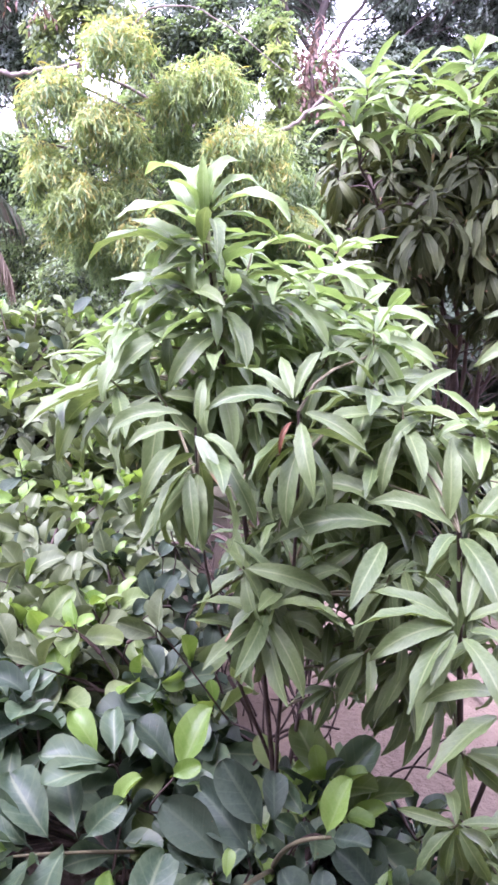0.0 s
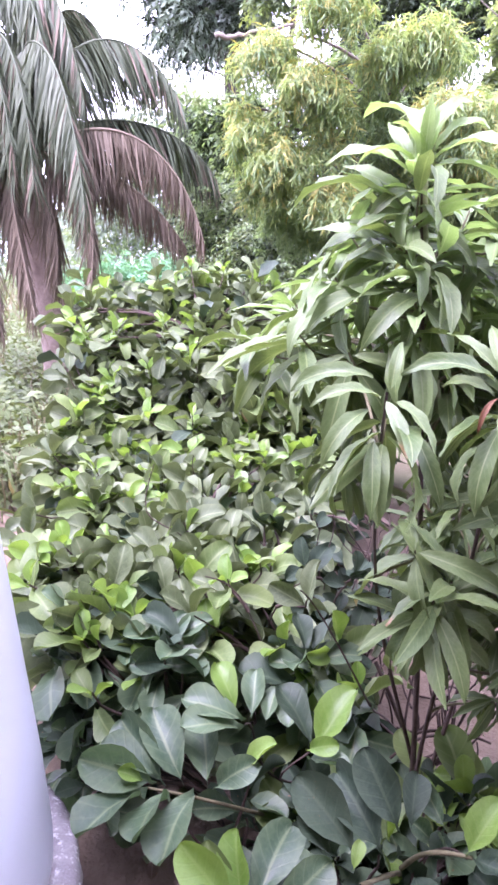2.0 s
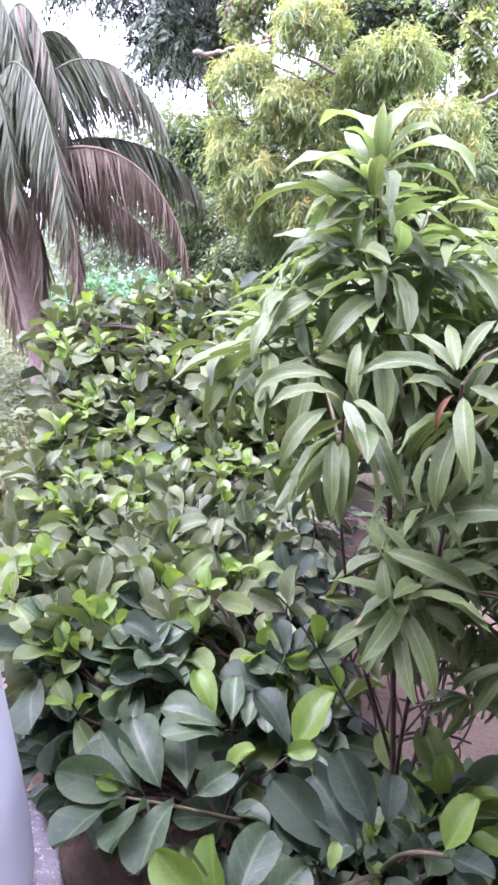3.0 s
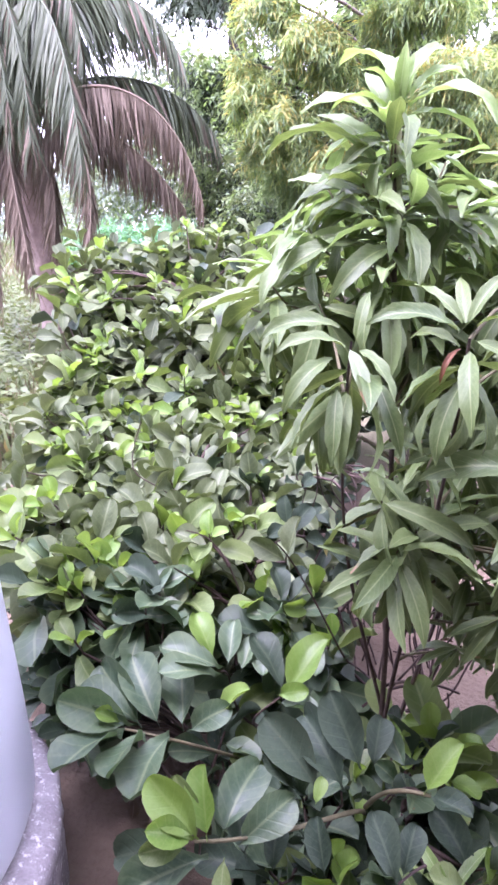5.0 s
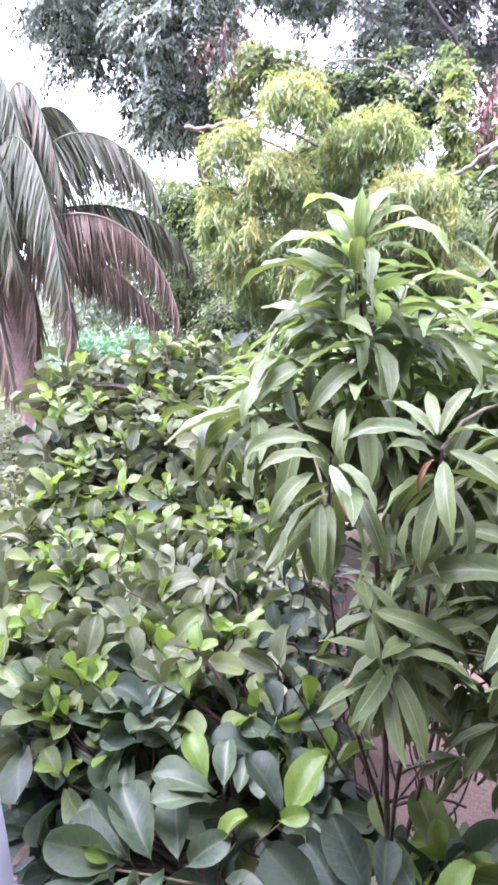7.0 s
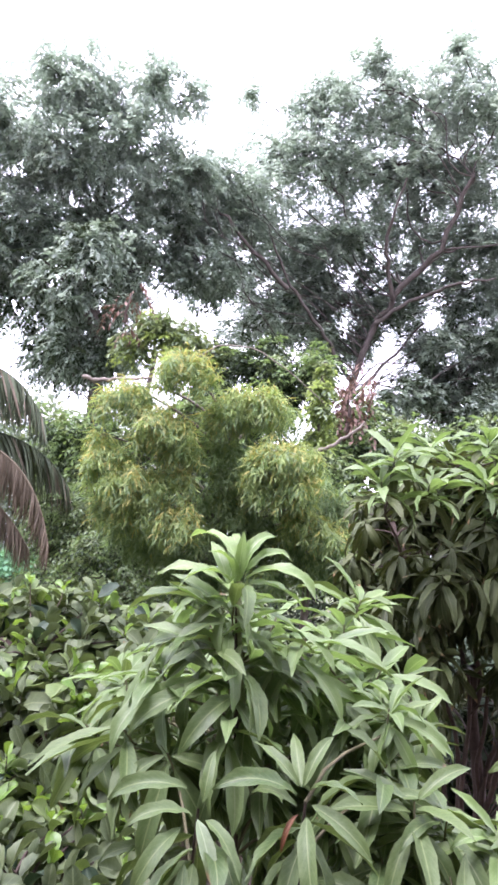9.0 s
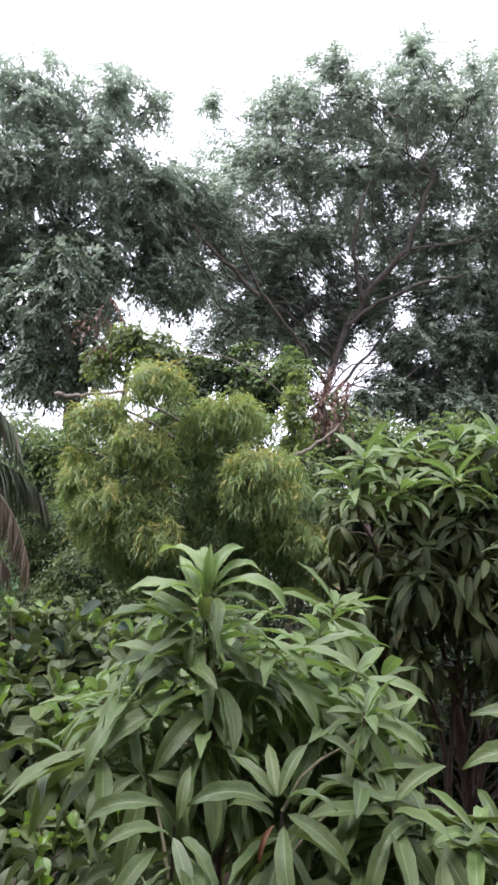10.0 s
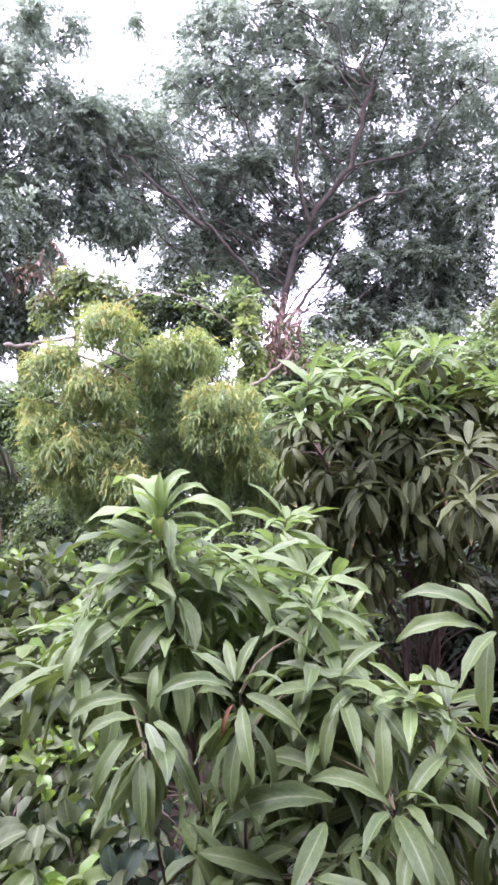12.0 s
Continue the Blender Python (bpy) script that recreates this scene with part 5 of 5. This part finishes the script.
def dead_branches():
    """Pale bare wood lying across the drooping tree, and a bunch of withered leaves."""
    rng = np.random.default_rng(66)
    for points, r, label in (([(0.36, 6.5, 3.2), (0.48, 6.46, 3.22), (0.6, 6.42, 3.3), (0.75, 6.4, 3.43), (0.84, 6.4, 3.5)], 0.024, "pale broken branch caught among the leaves"), ([(-1.0, 6.6, 4.1), (-0.73, 6.45, 4.23), (-0.34, 6.48, 4.25), (0.09, 6.57, 4.01), (0.45, 6.7, 3.75)], 0.009, "thin bare arching branch"), ([(-2.16, 6.55, 3.79), (-2.02, 6.58, 3.77), (-1.79, 6.59, 3.81), (-1.46, 6.61, 3.85)], 0.028, "pale bare limb reaching out of the dark leaves")):
        b = thing("dead_branch", points[0], label, "branch")
        p = np.array(points)
        t = np.linspace(0, len(p) - 1, 14)
        line = np.stack([np.interp(t, np.arange(len(p)), p[:, k]) for k in range(3)], -1) + rng.normal(0, r * 0.4, (14, 3))
        v, q = tube_arrays(line, r, r * 0.5, 7, 0.12, rng)
        part("wood", quad_mesh("wood", v, q), PALE_WOOD, b)
    for x, y, z, tall, n in ((0.90, 8.47, 4.36, 0.62, 46), (-2.53, 9.21, 5.74, 0.36, 14)):
        w = thing("withered_bough", (x, y, z), "withered red-brown bough hanging in the trees", "branch")
        line = wander((x, y + 0.03, z - 0.8 * tall), (x + 0.06, y, z + 0.55 * tall), 10, 0.08, rng)
        part("wood", tubes_mesh("wood", [(line, 0.03, 0.01, 6)]), TWIG, w)
        protos = small_protos((WITHERED,), 0.11)
        leaves = []
        for i in range(n):
            at = line[int(rng.integers(3, 10))] + rng.normal(0, 0.13, 3)
            leaves += spray(at, rng.normal(0, 0.5, 3) + np.array([0, 0, -0.8]), 8, 0.22, rng, lambda: int(rng.integers(0, 2)), hang=0.6)
        tagged(part("dry_leaves", joined("dry_leaves", leaves, protos), None, w), kind="stuff")


def palm():
    rng = np.random.default_rng(70)
    base = np.array([-4.40, 7.30, 0.0])
    crown = np.array([-4.553, 7.056, 2.762])
    tree = thing("coconut_palm", tuple(base), "coconut palm with arching fronds, the lower ones dead and brown", "palm")
    line = bezier(base, base + (0.05, 0, 1.5), crown + (-0.03, 0, -1.2), crown, 26)
    v, q = tube_arrays(line, 0.19, 0.14, 12)
    v = v.reshape(26, 12, 3)
    ring = (np.arange(26) % 2)[:, None, None] * 0.06
    v = v + (v - line[:, None]) * ring
    part("trunk", quad_mesh("trunk", v.reshape(-1, 3), q), PALM_BARK, tree)
    # each frond's midrib: where it leaves the crown, two points that pull it, its tip
    green = [
        ((-4.47, 6.77, 3.01), (-4.40, 6.62, 4.33), (-3.55, 6.31, 3.98), (-3.11, 5.70, 2.13)),
        ((-4.53, 6.75, 3.01), (-4.79, 6.53, 4.37), (-4.04, 6.33, 4.11), (-3.70, 5.83, 2.39)),
        ((-4.53, 6.75, 3.01), (-5.17, 6.47, 4.13), (-4.69, 6.36, 4.06), (-4.32, 5.81, 2.13)),
        ((-4.47, 6.88, 3.03), (-4.55, 7.35, 4.38), (-4.33, 7.74, 4.84), (-3.96, 7.87, 4.21)),
        ((-4.47, 6.99, 3.05), (-4.35, 7.35, 4.21), (-3.58, 7.76, 4.58), (-2.92, 7.72, 3.45)),
        ((-4.46, 7.07, 2.95), (-4.06, 7.53, 3.44), (-3.17, 8.11, 3.54), (-2.66, 8.23, 2.73)),
    ]
    upper = [
        ((-4.59, 6.74, 3.01), (-5.10, 7.06, 5.41), (-4.20, 6.87, 5.05), (-3.66, 6.20, 2.89)),
        ((-4.53, 6.86, 3.03), (-4.70, 7.35, 5.30), (-4.18, 7.25, 4.86), (-3.68, 6.83, 3.28)),
        ((-4.65, 6.72, 3.00), (-5.36, 6.64, 4.90), (-4.60, 6.51, 4.88), (-3.94, 5.87, 2.74)),
        ((-4.56, 6.86, 3.03), (-4.88, 6.99, 4.18), (-4.32, 7.00, 4.46), (-3.74, 6.57, 3.17)),
        ((-4.56, 6.75, 3.01), (-5.10, 6.67, 4.39), (-4.40, 6.53, 4.40), (-3.93, 5.92, 2.55)),
        ((-4.44, 6.78, 3.01), (-4.40, 6.88, 4.12), (-3.87, 6.76, 3.95), (-3.52, 6.37, 2.61)),
    ]
    brown = [
        ((-4.27, 6.77, 2.84), (-3.62, 6.96, 3.31), (-2.75, 7.03, 3.14), (-2.34, 6.81, 1.95)),
        ((-4.39, 6.95, 2.81), (-3.84, 7.22, 2.91), (-3.23, 7.39, 2.57), (-2.73, 7.34, 1.90)),
        ((-4.27, 6.66, 2.82), (-3.59, 6.52, 2.84), (-3.27, 6.34, 2.29), (-3.29, 6.09, 1.41)),
        ((-4.45, 6.72, 2.83), (-4.41, 6.35, 2.61), (-4.10, 6.15, 2.0), (-3.84, 5.95, 1.15)),
        ((-4.51, 6.71, 2.83), (-4.68, 6.17, 2.59), (-4.38, 5.95, 1.92), (-4.13, 5.78, 1.05)),
        ((-4.36, 6.73, 2.78), (-4.02, 6.68, 2.65), (-3.84, 6.53, 1.96), (-3.85, 6.40, 1.50)),
    ]
    fronds = [(bezier(*p, 27), 0) for p in green + upper] + [(bezier(*p, 27), 1) for p in brown]
    # the others by azimuth, start above level (degrees), length, bend over the length (radians), dead
    others = [(100, 65, 3.0, 2.0, 0), (135, 60, 3.0, 2.0, 0), (170, 62, 3.1, 2.1, 0), (205, 70, 3.2, 2.3, 0), (240, 60, 3.1, 2.2, 0), (215, 10, 2.4, 1.3, 1), (150, 10, 2.4, 1.3, 1), (225, 80, 3.2, 2.1, 0)]
    for az, start, length, fall, dead in others:
        out = np.array([math.cos(radians(az)), math.sin(radians(az)), 0])
        p, pts = crown + out * 0.07, [crown + out * 0.07]
        for i in range(26):
            e = max(radians(start) - fall * (i / 26) ** 0.9, -1.4)
            p = p + (out * math.cos(e) + np.array([0, 0, math.sin(e)])) * length / 26
            pts.append(p)
        fronds.append((np.array(pts), dead))
    for pts, dead in fronds:
        mat = PALM_DEAD if dead else PALM
        protos = [Proto(m, 1.0, 0.038, "strip", b, 0.35, 0, 4, 0, tw) for m, b, tw in ((mat, 0.3, 0.6), (PALM_DEAD, 0.15, -0.9), (mat, 0.6, -0.5))]
        leaf = []
        run = np.linalg.norm(pts[-1] - pts[0])
        out = unit((pts[-1] - pts[0]) * np.array([1, 1, 0.001]))
        side = np.cross(out, (0, 0, 1.0))
        count = int(215 * (0.45 + 0.3 * run))
        for i in range(count):
            t = 0.14 + 0.86 * i / count
            f = t * (len(pts) - 1)
            k = min(int(f), len(pts) - 2)
            at = pts[k] + (pts[k + 1] - pts[k]) * (f - k)
            along = unit(pts[k + 1] - pts[k])
            for s in (-1, 1):
                if rng.random() < (0.12 if dead else 0.06):
                    continue
                spread = rng.uniform(0.1, 0.4) if dead else rng.uniform(0.15, 0.6)
                way = side * s * spread + along * (0.3 if dead else 0.5) + np.array([0, 0, -1.0])
                long = (0.66 if dead else 0.9) * rng.uniform(0.72, 1.1) * (0.95 * math.sin(math.pi * min(1, 0.28 + 0.64 * t)) ** 0.6 + 0.06)
                kind = 1 if rng.random() < 0.03 + 0.14 * t**3 else (2 if rng.random() < 0.4 else 0)
                leaf.append((kind, leaf_matrix(at, way + rng.normal(0, 0.07, 3), out * 0.6 + side * s * 0.6 + np.array([0, 0, 0.3]), long, rng.normal(0, 0.5))))
        frond = part("frond", joined("frond", leaf, protos), None, tree, "dead brown hanging frond" if dead else "arching grey-green frond")
        rv, rq = tube_arrays(pts, 0.022, 0.004, 5)
        rib = part("midrib", quad_mesh("midrib", rv, rq), mat, None)
        rib.parent = frond


back_trees()
drooping_tree()
dead_branches()
leafy_post()
palm()


# ---- undergrowth and distance ----
def undergrowth():
    rng = np.random.default_rng(80)
    specs = [("dark tangled thicket under the trees", [(-2.9, 8.6, 1.0, 0.8), (-2.1, 8.2, 1.3, 1.0), (-2.6, 8.8, 2.0, 0.6), (-1.4, 8.4, 1.3, 1.1), (-3.6, 9.2, 0.8, 0.7), (-2.7, 8.7, 2.5, 0.55), (-2.2, 8.6, 2.4, 0.6), (-2.0, 8.0, 2.0, 0.5), (-3.1, 9.2, 2.2, 0.5)], (CANOPY_LIGHT, DROOP_SHADED, CANOPY_SHADED), (4, 3, 3), 0.07, 5200),
             ("dark tangled thicket under the trees", [(0.0, 8.6, 1.3, 1.2), (1.4, 8.4, 1.4, 1.2), (2.8, 8.2, 1.5, 1.2), (4.2, 8.4, 1.6, 1.3), (3.4, 9.0, 3.0, 1.0), (5.4, 9.0, 2.6, 1.4)], (CANOPY_LIGHT, CANOPY_SHADED, DROOP_SHADED), (2, 3, 2), 0.11, 1800)]
    # Added bush: its near-black leaves stand in for shade under the mango.
    specs.append(("low bush added to darken the gap under the mango trees", [(1.2, 4.7, 0.6, 0.6), (2.0, 4.8, 0.7, 0.7), (1.7, 5.3, 1.3, 0.7), (2.7, 5.2, 1.0, 0.8), (0.9, 5.4, 0.9, 0.6), (2.4, 5.8, 1.9, 0.7), (1.3, 4.5, 1.3, 0.55), (2.1, 4.5, 1.6, 0.7), (2.8, 4.6, 1.4, 0.8), (1.6, 4.9, 2.0, 0.55), (0.85, 3.85, 0.45, 0.45), (1.35, 3.8, 0.6, 0.55), (1.95, 3.9, 0.8, 0.65), (2.6, 4.1, 1.1, 0.7), (1.6, 3.9, 1.25, 0.5), (1.1, 4.0, 1.0, 0.45)], (DROOP_SHADED, CANOPY_SHADED), (1, 5), 0.09, 7000))
    for i, (label, blobs, mats, weights, leaf, n) in enumerate(specs):
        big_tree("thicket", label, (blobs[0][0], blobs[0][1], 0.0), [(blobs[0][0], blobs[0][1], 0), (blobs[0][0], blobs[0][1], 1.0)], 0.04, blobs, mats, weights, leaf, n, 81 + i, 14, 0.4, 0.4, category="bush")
    near_masses = [(1.05, 9.3, 4.2, 0.5), (0.9, 8.9, 3.7, 0.5), (1.9, 8.8, 3.8, 0.5), (2.7, 8.6, 3.9, 0.5), (3.4, 8.5, 3.6, 0.6), (4.1, 8.6, 3.7, 0.6), (-0.5, 8.8, 3.9, 0.6), (-0.6, 8.5, 3.4, 0.6), (0.4, 8.5, 2.6, 0.6), (-3.3, 9.8, 3.0, 0.7), (-3.3, 9.6, 3.7, 0.45), (-2.6, 9.4, 3.75, 0.45)]
    far_masses = [(-2.6, 9.6, 3.3, 0.55), (-2.0, 8.7, 3.3, 0.5), (-1.0, 8.8, 4.0, 0.55), (-1.1, 8.5, 3.0, 0.7), (-0.2, 8.6, 3.0, 0.7), (0.5, 8.6, 3.3, 0.65), (0.8, 8.4, 2.8, 0.6), (1.5, 8.8, 3.7, 0.6), (0.45, 9.3, 5.05, 0.4), (-0.1, 9.3, 4.9, 0.3)]
    big_tree("thicket", "tall tangled thicket behind the drooping tree", (0.2, 9.0, 0.0), [(0.2, 9.0, 0), (0.2, 9.0, 3.0)], 0.05, near_masses + far_masses, (CANOPY_LIGHT, DROOP_SHADED, CANOPY_SHADED), (3, 4, 4), 0.095, 5600, 85, 14, 0.4, 0.45, False, category="bush")
    far = [(-14, 27, 3.0, 3.2), (-10, 28, 3.6, 3.4), (-6.5, 27, 3.6, 3.2), (-3, 29, 3.8, 3.4), (1, 28, 3.6, 3.4), (5, 29, 3.6, 3.6), (9, 27, 3.4, 3.6), (14, 28, 3.8, 4.0), (-18, 30, 3.4, 3.6), (-23, 31, 3.6, 3.8), (-9.5, 21, 3.2, 2.0), (-7.2, 21, 4.4, 1.9), (-8.6, 21, 4.9, 1.5), (-7.5, 20.3, 5.7, 1.1), (-7.1, 18.2, 6.0, 1.00), (-5.9, 18.7, 5.6, 1.00), (-8.2, 17.9, 5.3, 0.90), (-6.8, 18.6, 5.0, 1.00), (-6.5, 20.8, 5.3, 1.3), (-8.8, 20.2, 5.3, 1.1), (-6.0, 21.5, 4.0, 1.6), (-10.6, 21.5, 3.8, 1.5), (-11.5, 22, 2.2, 1.8)]
    big_tree("distant_trees", "hazy line of distant green trees", (-4, 29, 0), [(-4, 29, 0), (-4, 29, 3)], 0.1, far, (CANOPY_LIGHT, CANOPY, DROOP_SHADED), (5, 3, 2), 0.22, 8500, 90, 12, 0.9, 0.3, False)


undergrowth()


def twiggy_tree():
    """Thin dark foliage with sky between, behind the drooping tree."""
    line = wander((-0.4, 10.6, 0.0), (-0.2, 10.2, 5.4), 12, 0.04, np.random.default_rng(86))
    big_tree("small_tree", "thin dark twiggy tree with sky between its leaves", (-0.4, 10.6, 0.0), line, 0.07, [(-1.1, 9.5, 4.7, 0.39), (-0.5, 9.5, 5.0, 0.39), (-0.1, 9.5, 4.7, 0.35), (-0.9, 9.9, 5.3, 0.32), (-1.3, 9.6, 4.3, 0.35), (-0.3, 9.9, 5.5, 0.27), (0.3, 9.8, 4.8, 0.31), (-1.2, 9.3, 3.8, 0.33)], (DROOP_SHADED, CANOPY_SHADED), (2, 5), 0.11, 620, 87, 14, 0.4, 0.5, True, DARK_BARK)


def edge_tree():
    """A lighter tree at the side of the dark mango."""
    line = wander((4.3, 9.6, 0.0), (4.3, 9.2, 4.6), 12, 0.04, np.random.default_rng(88))
    big_tree("small_tree", "mid-green feathery tree beside the tall spreading one", (4.3, 9.6, 0.0), line, 0.07, [(4.0, 9.0, 4.1, 0.33), (4.3, 8.9, 4.5, 0.41), (3.7, 8.7, 3.6, 0.32), (4.1, 8.7, 3.5, 0.48), (4.6, 9.0, 4.1, 0.50)], (CANOPY_LIGHT, DROOP_SHADED), (2, 2), 0.11, 700, 89, 14, 0.4, 0.5, True, DARK_BARK)


def creeper():
    big_tree("creeper_mound", "blue-green mound of creeper behind the palm", (-7.7, 16.3, 0.0), [(-7.7, 16.3, 0), (-7.7, 16.3, 0.6)], 0.03, [(-7.7, 16.3, 1.0, 1.1), (-6.6, 16.6, 1.15, 1.1), (-8.9, 16.4, 0.8, 0.9), (-5.6, 16.9, 0.9, 1.0)], (VINE,), (1,), 0.14, 2000, 95, 12, 0.4, 0.3, False, category="creeper")


def weeds():
    """Rough grass and weeds on the open ground beyond the shrubs."""
    rng = np.random.default_rng(97)
    protos = [Proto(m, 0.34, 0.018, "strip", b, 0.1, 0, 3, 0) for m in (WEED, STRAW) for b in (0.4, 1.0)] + [Proto(WEED, 0.09, 0.05, "diamond", 0.4, 0.2, 0, 2, 0)]
    blades, herbs = [], []
    for i in range(5200):
        y = rng.uniform(3.6, 15.0)
        x = rng.uniform(-1.25 * y - 1.5, -0.62 * y + 1.2)
        if noise.noise((x * 0.8, y * 0.8, 2.0)) < -0.25:
            continue
        for j in range(3):
            way = np.array([rng.normal(0, 0.4), rng.normal(0, 0.4), 1.0])
            blades.append((int(rng.integers(0, 4)), leaf_matrix((x + rng.normal(0, 0.04), y + rng.normal(0, 0.04), 0.0), way, (rng.normal(), rng.normal(), 0.3), rng.uniform(0.6, 1.6))))
    for i in range(2600):
        y = rng.uniform(14.0, 44.0)
        x = rng.uniform(-1.1 * y - 2.0, -0.1 * y)
        for j in range(3):
            blades.append((int(rng.integers(0, 4)), leaf_matrix((x + rng.normal(0, 0.2), y + rng.normal(0, 0.2), 0.0), (rng.normal(0, 0.4), rng.normal(0, 0.4), 1.0), (rng.normal(), rng.normal(), 0.3), rng.uniform(1.5, 3.2))))
    me = joined("grass", blades, protos)
    tagged(new("grass", me), "rough half-dry grass on the open ground", "grass", kind="stuff")
    for i in range(1200):
        y = rng.uniform(3.8, 14.0)
        x = rng.uniform(-1.2 * y - 1.0, -0.62 * y + 0.6)
        h = rng.uniform(0.15, 0.55)
        for j in range(34):
            at = (x + rng.normal(0, 0.12), y + rng.normal(0, 0.12), abs(rng.normal(0.5, 0.3)) * h)
            herbs.append((4, leaf_matrix(at, (rng.normal(), rng.normal(), rng.uniform(-0.2, 0.7)), (0, 0, 1), rng.uniform(0.6, 1.4), rng.normal(0, 0.4))))
    tagged(new("weeds", joined("weeds", herbs, protos)), "low leafy weeds among dry grass", "weeds", kind="stuff")


twiggy_tree()
edge_tree()
creeper()
weeds()


def litter():
    rng = np.random.default_rng(99)
    protos = [Proto(LITTER, 0.11, 0.035, "lance", 0.5, 0.6, 0.05, 5, 1), Proto(LITTER, 0.08, 0.045, "obovate", 0.7, 0.5, 0.05, 5, 1)]
    rows = [(int(rng.integers(0, 2)), leaf_matrix((rng.uniform(-0.9, 1.6), rng.uniform(1.2, 3.6), 0.035), (rng.normal(), rng.normal(), 0.1), (0, 0, 1), rng.uniform(0.6, 1.2), rng.normal(0, 0.4))) for i in range(60)]
    tagged(new("leaf_litter", joined("leaf_litter", rows, protos)), "dry brown leaves scattered on the bare soil", "leaf litter", kind="stuff")


litter()


# ---- water tank on its plinth ----
def lathe(profile, centre, sides=64):
    cx, cy = centre
    th = np.linspace(0, 2 * np.pi, sides, endpoint=False)
    v = np.array([[(cx + r * math.cos(a), cy + r * math.sin(a), z) for a in th] for r, z in profile]).reshape(-1, 3)
    q = [(i * sides + j, i * sides + (j + 1) % sides, (i + 1) * sides + (j + 1) % sides, (i + 1) * sides + j) for i in range(len(profile) - 1) for j in range(sides)]
    return v, np.array(q)


def tank():
    centre = (-1.21, 0.90)
    plinth = thing("round_plinth", (*centre, 0.0), "round weathered concrete plinth with flaking stained edge", "plinth")
    for name, prof, label in (
        ("body", [(0.556, 0.236), (0.560, 0.2), (0.564, 0.1), (0.568, 0.0), (0.568, -0.1)], ""),
        ("top_slab", [(0.01, 0.31), (0.3, 0.31), (0.46, 0.31), (0.5, 0.31), (0.53, 0.31), (0.548, 0.303), (0.561, 0.286), (0.565, 0.262), (0.562, 0.24), (0.55, 0.235), (0.3, 0.234)], "flaking mottled concrete top"),
    ):
        v, q = lathe(prof[::-1], centre, 96)
        v = v + np.array([noise.noise(tuple(p * 14)) + 0.5 * noise.noise(tuple(p * 45)) for p in v])[:, None] * np.array([0.007, 0.007, 0.003])
        part(name, quad_mesh(name, v, q), CONCRETE, plinth, label)
    prof = [(0.02, 0.312), (0.462, 0.312), (0.488, 0.325), (0.500, 0.36), (0.499, 0.42), (0.488, 0.57), (0.471, 0.74), (0.451, 0.94), (0.431, 1.14), (0.411, 1.32), (0.386, 1.45), (0.33, 1.55), (0.22, 1.61), (0.02, 1.63)]
    v, q = lathe(prof, centre)
    barrel = thing("water_tank", (*centre, 0.31), "smooth white plastic water tank on a concrete plinth", "water tank")
    part("body", quad_mesh("body", v, q), WHITE, barrel)
    v, q = lathe([(0.21, 1.60), (0.215, 1.66), (0.19, 1.68), (0.02, 1.685)], centre, 32)
    part("lid", quad_mesh("lid", v, q), WHITE, barrel)


tank()
